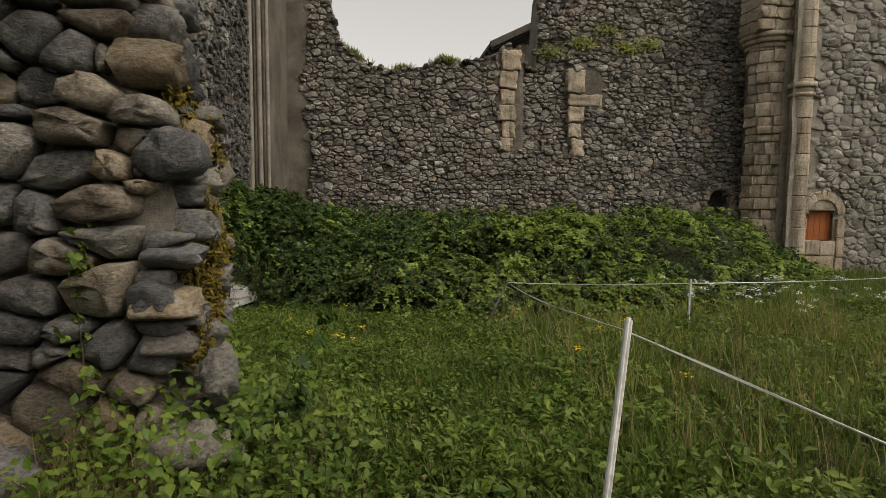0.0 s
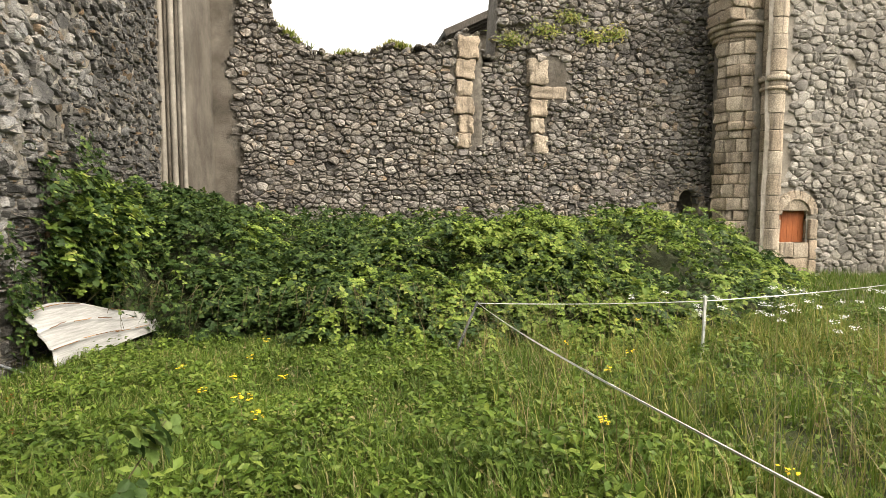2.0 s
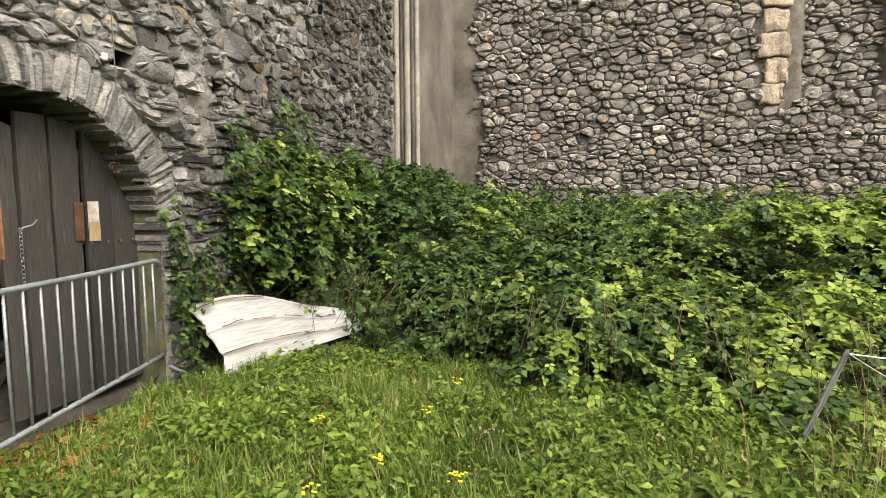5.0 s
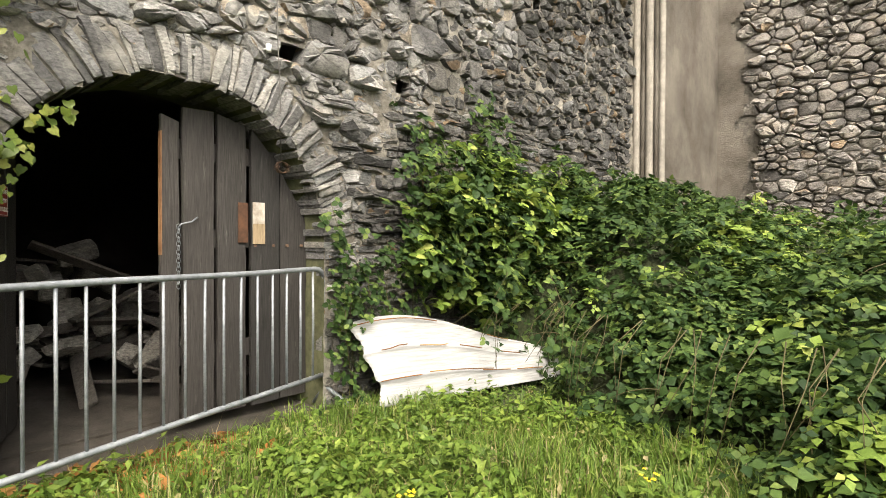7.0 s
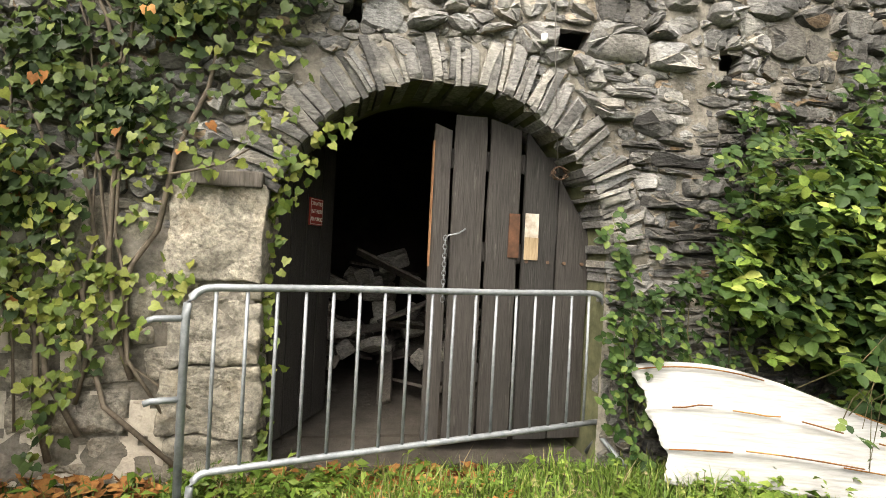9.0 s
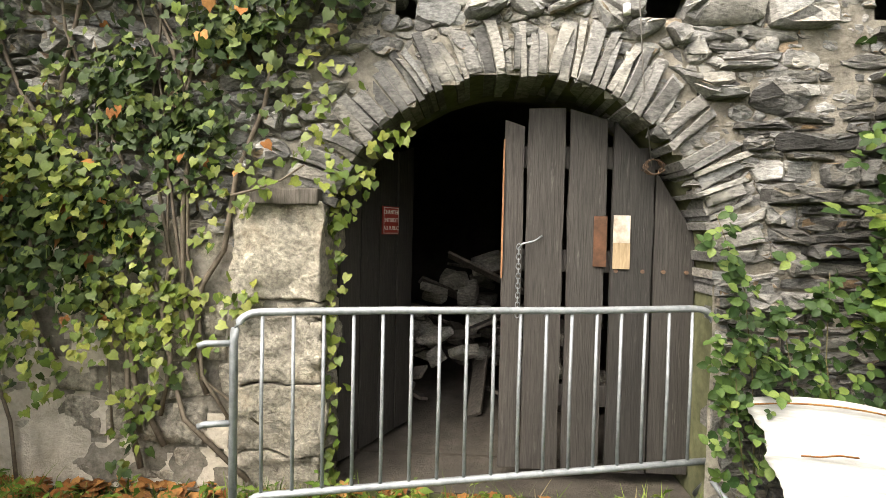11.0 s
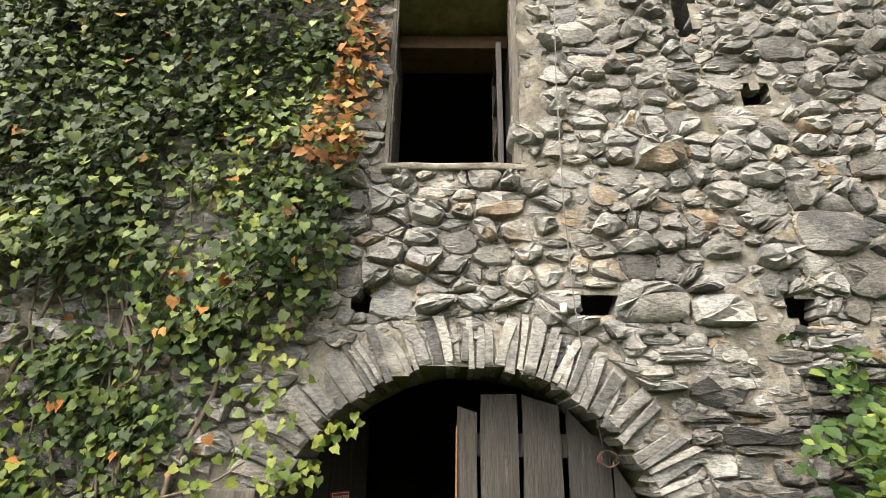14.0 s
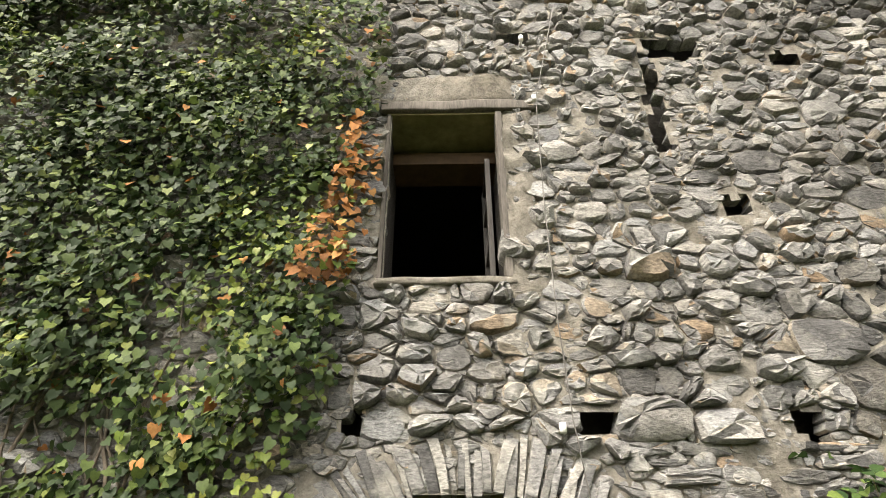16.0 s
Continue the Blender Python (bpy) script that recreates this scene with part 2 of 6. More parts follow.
M_IRON = noise_mat("rusty_iron", (0.05, 0.035, 0.025), (0.14, 0.08, 0.05), 40, 0.8)
M_WIRE = plain_mat("grey_wire", (0.13, 0.12, 0.11), 0.7)
M_PORCELAIN = plain_mat("white_porcelain", (0.75, 0.74, 0.72), 0.25)
M_YELLOW = plain_mat("yellow_petal", (0.75, 0.52, 0.02), 0.6)
M_WHITEPETAL = plain_mat("white_petal", (0.75, 0.76, 0.72), 0.7)
M_ROOFDARK = noise_mat("dark_roof_sheet", (0.04, 0.04, 0.042), (0.10, 0.10, 0.105), 8, 0.6)
M_CEILWOOD = noise_mat("mossy_lintel_board", (0.10, 0.095, 0.045), (0.24, 0.20, 0.11), 9, 0.85)
M_HILL = noise_mat("wooded_distance", (0.03, 0.05, 0.02), (0.07, 0.10, 0.04), 0.2, 0.95)

# ---- mesh helpers ----
rng = np.random.default_rng(11)
R = random.Random(5)


def quick_mesh(name, verts, faces):
    """A mesh from a float array of places and an int array of faces that all have as many corners."""
    verts, faces = np.asarray(verts, np.float32), np.asarray(faces, np.int32)
    me = bpy.data.meshes.new(name)
    me.vertices.add(len(verts))
    me.vertices.foreach_set("co", verts.ravel())
    me.loops.add(faces.size)
    me.loops.foreach_set("vertex_index", faces.ravel())
    me.polygons.add(len(faces))
    me.polygons.foreach_set("loop_start", np.arange(len(faces), dtype=np.int32) * faces.shape[1])
    me.update(calc_edges=True)
    return me


def smooth(me):
    me.polygons.foreach_set("use_smooth", np.ones(len(me.polygons), bool))
    return me


def creased(me):
    """Smooth but for the breaks of the stone."""
    smooth(me).set_sharp_from_angle(angle=0.62)
    return me


def mesh_ob(name, me, material, parent=None, label=""):
    me.materials.append(material)
    ob = new(name, me)
    if parent is not None:
        ob.parent = parent
    if label:
        tagged(ob, label)
    return ob


def part(name, bm, material, parent, label=""):
    me = bpy.data.meshes.new(name)
    bm.to_mesh(me)
    bm.free()
    return mesh_ob(name, me, material, parent, label)


def thing(name, label, category, group="", kind="", at=(0, 0, 0)):
    ob = new(name)
    ob.empty_display_size = 0.1
    ob.location = at
    return tagged(ob, label, category, group, kind)


def box(bm, lo, hi, m=None, bevel=0.0, jitter=0.0):
    lo, hi = Vector(lo), Vector(hi)
    b = bmesh.new()
    bmesh.ops.create_cube(b, size=1)
    for v in b.verts:
        v.co = Vector([(lo[i] + hi[i]) / 2 + v.co[i] * (hi[i] - lo[i]) + (R.uniform(-jitter, jitter) if jitter else 0) for i in range(3)])
    if bevel:
        bmesh.ops.bevel(b, geom=b.edges[:], offset=bevel, segments=2, profile=0.6, affect="EDGES")
    if m is not None:
        bmesh.ops.transform(b, matrix=m, verts=b.verts)
    me = bpy.data.meshes.new("t")
    b.to_mesh(me)
    b.free()
    bm.from_mesh(me)
    bpy.data.meshes.remove(me)
    return bm


def tube(bm, pts, r, seg=8, taper=None):
    """A round tube along points; taper: radius at the end."""
    pts = [Vector(p) for p in pts]
    rings = []
    for k, p in enumerate(pts):
        d = (pts[min(k + 1, len(pts) - 1)] - pts[max(k - 1, 0)]).normalized()
        a = d.cross(Vector((0.31, 0.17, 0.93)) if abs(d.z) < 0.9 else Vector((1, 0, 0))).normalized()
        b = d.cross(a)
        rr = r if taper is None else r + (taper - r) * k / (len(pts) - 1)
        rings.append([bm.verts.new(p + rr * (math.cos(2 * math.pi * i / seg) * a + math.sin(2 * math.pi * i / seg) * b)) for i in range(seg)])
    for p, q in zip(rings, rings[1:]):
        for i in range(seg):
            bm.faces.new((p[i], p[(i + 1) % seg], q[(i + 1) % seg], q[i])).smooth = True
    bm.faces.new(rings[0][::-1])
    bm.faces.new(rings[-1])
    return bm


def fbm(p, s=1.0, octaves=4):
    return noise.fractal(Vector(p) * s, 0.9, 2.0, octaves)


def scatter(verts, tris, places, turns, scales):
    """Many copies of one small template as arrays: (k,3) places, (k,3,3) turns, (k,) or (k,3) scales."""
    scales = np.asarray(scales)
    if scales.ndim == 1:
        scales = scales[:, None].repeat(3, 1)
    v = np.einsum("kij,knj->kni", turns, verts[None] * scales[:, None]) + places[:, None]
    f = np.asarray(tris)[None] + (np.arange(len(places)) * len(verts))[:, None, None]
    return v.reshape(-1, 3), f.reshape(-1, f.shape[-1])


def frames_from(normal, spin):
    """Turns whose z lies along the normals, spun about them."""
    n = normal / np.linalg.norm(normal, axis=1, keepdims=True)
    ref = np.where(np.abs(n[:, 2:3]) < 0.95, np.array([[0, 0, 1.0]]), np.array([[1.0, 0, 0]]))
    a = np.cross(ref, n)
    a /= np.linalg.norm(a, axis=1, keepdims=True)
    b = np.cross(n, a)
    c, s = np.cos(spin)[:, None], np.sin(spin)[:, None]
    return np.stack([c * a + s * b, -s * a + c * b, n], -1)


# ---- rubble masonry ----


def voronoi(seeds, weights, reach):
    """Weighted cells of 2D seeds: a list of (seed index, polygon)."""
    grid = {}
    for k, (x, y) in enumerate(seeds):
        grid.setdefault((int(x // reach), int(y // reach)), []).append(k)
    cells = []
    for k, (x, y) in enumerate(seeds):
        poly = [(-reach, -reach), (reach, -reach), (reach, reach), (-reach, reach)]
        i, j = int(x // reach), int(y // reach)
        near = [q for a in (-1, 0, 1) for b in (-1, 0, 1) for q in grid.get((i + a, j + b), ()) if q != k]
        near.sort(key=lambda q: (seeds[q][0] - x) ** 2 + (seeds[q][1] - y) ** 2)
        for q in near[:26]:
            dx, dy = seeds[q][0] - x, seeds[q][1] - y
            lim = (dx * dx + dy * dy + weights[k] - weights[q]) / 2
            out = []
            for p0, p1 in zip(poly, poly[1:] + poly[:1]):
                d0, d1 = p0[0] * dx + p0[1] * dy - lim, p1[0] * dx + p1[1] * dy - lim
                if d0 <= 0:
                    out.append(p0)
                if d0 * d1 < 0:
                    f = d0 / (d0 - d1)
                    out.append((p0[0] + f * (p1[0] - p0[0]), p0[1] + f * (p1[1] - p0[1])))
            poly = out
            if len(poly) < 3:
                break
        if len(poly) >= 3:
            cells.append((k, [(px + x, py + y) for px, py in poly]))
    return cells


def rubble(u0, u1, z0, z1, w, h, keep, push=None, extra=(), seed=1, gap=0.012, size=None):
    """Rounded outlines of stones over a wall in (u, z): uneven courses of stones about w by h. extra: (u, z, w) of odd stones."""
    rr = random.Random(seed)
    asp = w / h * 0.92
    seeds, wts = [], []
    odd = list(extra)
    for eu, ez, ew in odd:
        seeds.append((eu, ez * asp))
        wts.append((ew * 0.34) ** 2)
    z = z0
    while z < z1:
        row = h * rr.choice((0.62, 0.8, 0.95, 1.1, 1.35))
        u = u0 - rr.random() * w
        while u < u1:
            s = size(u, z) if size else 1.0
            step = w * s * rr.choice((0.5, 0.7, 0.9, 1.0, 1.25, 1.6))
            pu, pz = u + step / 2, z + row / 2 + rr.uniform(-0.42, 0.42) * row
            if all(abs(pu - e[0]) > e[2] * 0.62 or abs(pz - e[1]) > e[2] * 0.36 for e in odd) and rr.random() < 1 / s**0.8:
                seeds.append((pu, pz * asp))
                wts.append((rr.choice((0.0, 0.1, 0.25, 0.4, 0.5, 0.75)) * w) ** 2)
            u += step
        z += row
    stones = []
    for k, poly in voronoi(seeds, wts, w * 2.2):
        p = np.array([(x, y / asp) for x, y in poly])
        c = p.mean(0)
        if not (u0 <= c[0] <= u1 and z0 <= c[1] <= z1) or not keep(*c):
            continue
        ext = p.max(0) - p.min(0)
        p = c + (p - c) * np.maximum(0.3, 1 - 2 * gap / np.maximum(ext, 0.02))
        q = np.roll(p, -1, 0)
        p = c + (p - c) * np.array([rr.uniform(0.93, 1.03) for _ in p])[:, None]
        q = np.roll(p, -1, 0)
        a = rr.uniform(0.14, 0.29)
        p = np.stack([p + a * (q - p), p + (1 - a) * (q - p)], 1).reshape(-1, 2)
        keep_p = np.linalg.norm(p - np.roll(p, 1, 0), axis=1) > 0.012
        p = p[keep_p] if keep_p.sum() >= 5 else p
        if push:
            p = np.array([push(*v) for v in p])
        if (p.max(0) - p.min(0)).min() > 0.018:
            stones.append(p)
    return stones


def stone_shapes(stones, place, proud=0.05, seed=3, crisp=0.8):
    """For each outline, places and triangles of one broken stone that stands out of its wall. place(u, z, d) gives the world."""
    rr = np.random.default_rng(seed)
    shapes = []
    for p in stones:
        n, c = len(p), p.mean(0)
        ext = p.max(0) - p.min(0)
        d = proud * rr.uniform(0.3, 1.3) * min(1.3, 0.5 + ext.min() / 0.16)
        tilt = rr.normal(0, 0.10, 2)
        rings = []
        c2 = c + rr.normal(0, 0.06, 2) * ext
        for scale, depth in ((1.0, -0.10), (1.0, 0.55 * d), (crisp, 0.97 * d), (crisp * 0.5, 1.05 * d)):
            cc = c if scale > 0.95 else c2 if scale < 0.6 else (c + c2) / 2
            q = cc + (p - c) * (scale + rr.normal(0, 0.05, (n, 1)) * (scale < 1))
            rings.append(np.c_[q, depth + ((q - c) @ tilt if depth > 0 else 0) + rr.normal(0, 0.10 * d, n) * (depth > 0)])
        v = np.concatenate([*rings, np.r_[c2, d * rr.uniform(0.95, 1.2) + (c2 - c) @ tilt][None]])
        i = np.arange(n)
        j = (i + 1) % n
        t = []
        for a, b in ((0, n), (n, 2 * n), (2 * n, 3 * n)):
            t += [np.c_[a + i, a + j, b + j], np.c_[a + i, b + j, b + i]]
        t.append(np.c_[3 * n + i, 3 * n + j, np.full(n, 4 * n)])
        shapes.append((place(v[:, 0], v[:, 1], v[:, 2]), np.concatenate(t)))
    return shapes


LATER = []  # pieces of walls, linked at the end of the file


def courses(u0, u1, z0, z1, w, h, keep, push=None, extra=(), seed=1, gap=0.006, wave=0.5, split=0.3, cut=(0.08, 0.2), tilt=0.0):
    """Outlines of rubble laid in wavering courses: blunt stones of uneven length, some split into thin slabs.
    extra: (u, z, w, h) of single large rounded stones."""
    rr = random.Random(seed)
    lines, z = [z0], z0
    while z < z1:
        z += h * rr.choice((0.5, 0.7, 0.85, 1.0, 1.2, 1.5))
        lines.append(z)

    def line(k, u):
        room = min(lines[k] - lines[k - 1] if k else h, lines[min(k + 1, len(lines) - 1)] - lines[k] or h)
        return lines[k] + wave * min(room, h) * (noise.noise(Vector((u * 1.9, k * 7.3, seed))) + 0.6 * noise.noise(Vector((u * 5.1, k * 3.1, seed))))

    def outline(k, ua, ub, sa, sb, lo, hi):
        """From share lo to share hi of the course's height."""
        pts = []
        for s, ends in ((lo, (ua, ub)), (hi, (ub, ua))):
            for f in (0.0, 0.35, 0.7, 1.0) if rr.random() < 0.6 else (0.0, 0.5, 1.0):
                u = ends[0] + (ends[1] - ends[0]) * f
                u += (sa if abs(u - ua) < 1e-6 else sb if abs(u - ub) < 1e-6 else 0) * (s - 0.5)
                zz = line(k, u) + (line(k + 1, u) - line(k, u)) * s
                pts.append((u, zz + rr.uniform(-0.05, 0.05) * h * (0 < f < 1)))
        return np.array(pts)

    raw = []
    for k in range(len(lines) - 1):
        u, slant = u0 - rr.random() * w, 0.0
        tall = lines[k + 1] - lines[k]
        while u < u1:
            step = max(0.45 * tall, w * rr.choice((0.4, 0.55, 0.75, 0.9, 1.1, 1.4, 1.8)))
            ns = rr.uniform(-0.3, 0.3) * tall
            if tall > 0.75 * h and rr.random() < split:
                c = rr.uniform(0.35, 0.65)
                raw += [outline(k, u, u + step, slant, ns, 0, c), outline(k, u, u + step, slant, ns, c, 1)]
            else:
                raw.append(outline(k, u, u + step, slant, ns, 0, 1))
            u, slant = u + step, ns
    for eu, ez, ew, eh in extra:
        raw.append(np.array([(eu + ew / 2 * math.cos(a) * rr.uniform(0.85, 1.08), ez + eh / 2 * math.sin(a) * rr.uniform(0.85, 1.08)) for a in np.linspace(0, 6.283, 10)[:-1]]))
    first_odd, stones = len(raw) - len(extra), []
    for q, p in enumerate(raw):
        c = p.mean(0)
        if not (u0 <= c[0] <= u1 and z0 <= c[1] <= z1) or not keep(*c):
            continue
        if q < first_odd and any(((c[0] - e[0]) / (e[2] * 0.5)) ** 2 + ((c[1] - e[1]) / (e[3] * 0.55)) ** 2 < 1 for e in extra):
            continue
        ext = p.max(0) - p.min(0)
        p = c + (p - c) * np.maximum(0.4, 1 - 2 * gap * rr.uniform(0.5, 1.8) / np.maximum(ext, 0.02))
        tip = rr.gauss(0, tilt)
        d_ = p - c
        p = c + d_ @ np.array([[math.cos(tip), math.sin(tip)], [-math.sin(tip), math.cos(tip)]])
        n_ = np.roll(p, -1, 0)
        a = rr.uniform(*cut)
        p = np.stack([p + a * (n_ - p), p + (1 - a) * (n_ - p)], 1).reshape(-1, 2)
        far = np.linalg.norm(p - np.roll(p, 1, 0), axis=1) > 0.012
        p = p[far] if far.sum() >= 6 else p
        if push:
            p = np.array([push(*v) for v in p])
        if (p.max(0) - p.min(0)).min() > 0.014:
            stones.append(p)
    return stones


def lay_stones(parent, shapes, material, pick, name="stone", most=300, soft_look=False):
    """The stones that pick() names become objects of their own, the rest one joined part."""
    order = sorted(range(len(shapes)), key=lambda k: pick(shapes[k][0].mean(0)))
    for k in order[:most]:
        LATER.append((name, shapes[k], material, parent, soft_look))
    rest = [shapes[k] for k in order[most:]]
    if rest:
        off, vs, fs = 0, [], []
        for v, f in rest:
            vs.append(v)
            fs.append(f + off)
            off += len(v)
        ob = mesh_ob("rubble_stones", (smooth if soft_look else creased)(quick_mesh("rubble_stones", np.concatenate(vs), np.concatenate(fs))), material, parent)
        tagged(ob, kind="stuff")


def backing(name, u0, u1, z0, z1, step, place, keep, depth, material, parent, label=""):
    """The mortar bed behind the stones: an uneven sheet with holes where keep() says no; depth(u, z) pushes it in or out."""
    us, zs = np.arange(u0, u1 + step / 2, step), np.arange(z0, z1 + step / 2, step)
    v = np.array([place(u, z, depth(u, z)) for u in us for z in zs], float)
    nz = len(zs)
    f = [(a * nz + b, (a + 1) * nz + b, (a + 1) * nz + b + 1, a * nz + b + 1) for a in range(len(us) - 1) for b in range(nz - 1) if keep((us[a] + us[a + 1]) / 2, (zs[b] + zs[b + 1]) / 2)]
    return mesh_ob(name, smooth(quick_mesh(name, v, np.array(f))), material, parent, label)

# ---- ground ----


def ss(a, b, x):
    t = min(1.0, max(0.0, (x - a) / (b - a)))
    return t * t * (3 - 2 * t)


def ground_z(x, y):
    rise = 0.22 * ss(1.8, -3.0, x) * ss(-0.3, -2.2, y) * (1 - 0.55 * ss(-6, -14, y))
    fall = -0.22 * ss(-9, -19, y) * ss(0, 6, x)
    near = max(0.0, 1 - math.hypot(x, y + 5) / 30)
    mound = 0.34 * math.exp(-(((x + 2.9) / 0.75) ** 2) - ((y + 1.75) / 0.6) ** 2)
    return 0.07 + mound + rise + fall + 0.05 * near * fbm((x, y, 0), 0.7, 3) * min(1, max(0, -y))


def axis_steps(lo, hi, fine_lo, fine_hi, fine):
    mid = list(np.arange(fine_lo, fine_hi + fine / 2, fine))
    out, s, v = [], fine, fine_lo
    while v > lo:
        s *= 1.6
        v -= s
        out.append(max(v, lo))
    up, s, v = [], fine, mid[-1]
    while v < hi:
        s *= 1.6
        v += s
        up.append(min(v, hi))
    return out[::-1] + mid + up


gx, gy = axis_steps(-900, 900, -9, 10, 0.16), axis_steps(-900, 900, -22, 1, 0.16)
gv = np.array([(x, y, ground_z(x, y)) for x in gx for y in gy])
gf = np.array([(a * len(gy) + b, (a + 1) * len(gy) + b, (a + 1) * len(gy) + b + 1, a * len(gy) + b + 1) for a in range(len(gx) - 1) for b in range(len(gy) - 1)])
ground = mesh_ob("ground", smooth(quick_mesh("ground", gv, gf)), M_SOIL)
tagged(ground, "uneven brown soil of an overgrown ruin meadow", "ground", kind="structure")

# ---- the wall with the arched doorway (plane y = 0) ----
AX, AZ, AR, AO = 0.60, 1.26, 0.97, 1.245  # arch centre, inner and outer radius
JL, JR = AX - AR, AX + AR
WX0, WX1, WZ0, WZ1 = 0.125, 0.90, 3.40, 4.74  # upper window
A_X0, A_X1, A_Z1 = -7.5, 10.3, 9.5
PUTLOGS = ((1.31, 2.56, 0.11, 0.07), (2.36, 2.56, 0.09, 0.08), (0.03, 2.57, 0.06, 0.06), (1.07, 5.57, 0.13, 0.07), (2.03, 4.56, 0.055, 0.20), (2.05, 4.95, 0.06, 0.28), (2.27, 5.42, 0.23, 0.12), (3.14, 5.26, 0.10, 0.08), (2.37, 3.90, 0.10, 0.07), (4.4, 3.9, 0.08, 0.07), (-2.6, 3.4, 0.07, 0.07))


def in_hole(u, z, grow=0.0):
    w = 0.04 * noise.noise(Vector((u * 9, 3, z * 9)))
    return any(abs(u - a) < b + grow + w and abs(z - c) < d + grow - w for a, c, b, d in PUTLOGS)


def in_arch(u, z, r):
    return math.hypot(u - AX, z - AZ) < r if z > AZ else abs(u - AX) < r


def a_keep(u, z):
    if in_arch(u, z, AO + 0.02) and z > AZ or in_arch(u, z, AR + 0.03):
        return False
    if WX0 - 0.05 < u < WX1 + 0.05 and WZ0 - 0.03 < z < WZ1 + 0.12:
        return False
    if 0.02 < u < 1.0 and WZ1 + 0.1 < z < WZ1 + 0.40:
        return False
    if -0.80 < u < JL and z < 1.66 or u < -0.35 and z < 1.35:
        return False
    return not in_hole(u, z, 0.01)


def a_push(u, z):
    if z > AZ and math.hypot(u - AX, z - AZ) < AO:
        k = AO / max(0.01, math.hypot(u - AX, z - AZ))
        return AX + (u - AX) * k, AZ + (z - AZ) * k
    if z <= AZ and abs(u - AX) < AR + 0.02:
        return AX + math.copysign(AR + 0.02, u - AX), z
    return u, z


def place_a(u, z, d):
    return np.stack([np.asarray(u, float), -np.asarray(d, float), np.asarray(z, float)], -1)


def a_depth(u, z):
    d = 0.012 + 0.026 * fbm((u, 0, z), 2.2, 3) + 0.018 * fbm((u, 5, z), 9, 3)
    if WX1 < u < WX1 + 0.2 and WZ0 - 0.12 < z < WZ1 or 0.02 < u < 1.0 and WZ1 + 0.1 < z < WZ1 + 0.40:
        return d + 0.035 + 0.045 * fbm((u, 3, z), 9, 4)
    if u < -0.35 and z < 1.3:
        d += 0.02
    return d


wall_a = thing("wall_north", "tall grey schist rubble wall with an arched doorway and ivy", "wall", kind="structure")
backing("mortar_bed", A_X0, A_X1, -0.3, A_Z1, 0.055, lambda u, z, d: place_a(u, z, d), lambda u, z: not (in_hole(u, z) or in_arch(u, z, AR + 0.02) or WX0 < u < WX1 and WZ0 < z < WZ1), a_depth, M_MORTAR_A, wall_a, "crumbling pale lime mortar")
bm = bmesh.new()
for lo, hi in (((A_X0, 0.45, -0.3), (JL - 0.06, 0.62, A_Z1)), ((JR + 0.06, 0.45, -0.3), (A_X1, 0.62, A_Z1)), ((JL - 0.06, 0.45, AZ + AR + 0.06), (JR + 0.06, 0.62, WZ0 - 0.06)), ((JL - 0.06, 0.45, WZ0 - 0.06), (WX0 - 0.02, 0.62, WZ1 + 0.1)), ((WX1 + 0.02, 0.45, WZ0 - 0.06), (JR + 0.06, 0.62, WZ1 + 0.1)), ((JL - 0.06, 0.45, WZ1 + 0.1), (JR + 0.06, 0.62, A_Z1))):
    box(bm, lo, hi)
part("wall_core", bm, M_MORTAR_B, wall_a)
ODD_A = [(1.50, 4.10, 0.15, 0.11), (0.33, 2.93, 0.20, 0.09), (0.35, 2.81, 0.24, 0.12), (1.86, 2.95, 0.17, 0.17), (0.80, 3.12, 0.34, 0.15), (0.20, 2.58, 0.30, 0.13), (1.12, 2.59, 0.24, 0.20), (1.56, 2.56, 0.45, 0.14), (1.95, 2.55, 0.34, 0.12), (1.42, 3.86, 0.30, 0.20), (1.9, 3.72, 0.24, 0.17), (2.2, 3.74, 0.28, 0.16), (1.72, 3.45, 0.36, 0.19), (2.75, 2.72, 0.34, 0.15), (0.57, 2.93, 0.2, 0.09), (0.77, 2.82, 0.22, 0.12), (1.60, 3.18, 0.18, 0.1), (2.6, 3.0, 0.45, 0.13), (1.95, 4.02, 0.2, 0.14), (2.6, 4.25, 0.38, 0.11), (1.85, 2.15, 0.36, 0.2), (1.68, 2.28, 0.24, 0.14), (2.25, 2.3, 0.45, 0.12), (0.12, 3.17, 0.3, 0.12), (1.35, 3.62, 0.2, 0.1), (1.72, 4.0, 0.2, 0.1), (1.0, 3.0, 0.18, 0.1)]
def a_slabby(u, z):
    return u > 1.45 and z < 2.48 + 0.2 * fbm((u, 1, z), 1.5, 2)


br = random.Random(29)
BIG_A = list(ODD_A)
while len(BIG_A) < 200:
    e = (br.uniform(-1.2, 6.9), br.uniform(1.5, 8.5), br.uniform(0.22, 0.38), br.uniform(0.13, 0.21))
    if WX0 - 0.3 < e[0] < WX1 + 0.35 and WZ0 - 0.2 < e[1] < WZ1 + 0.55 or in_arch(e[0], e[1], AO + 0.22) or in_hole(e[0], e[1], 0.2):
        continue
    if all(abs(e[0] - q[0]) > (e[2] + q[2]) * 0.62 or abs(e[1] - q[1]) > (e[3] + q[3]) * 0.62 for q in BIG_A):
        BIG_A.append(e)
a_stones = rubble(A_X0 + 0.1, 6.95, -0.1, A_Z1, 0.138, 0.09, lambda u, z: a_keep(u, z) and not a_slabby(u, z), a_push, [(u, z, w) for u, z, w, h in BIG_A], 21, 0.010)
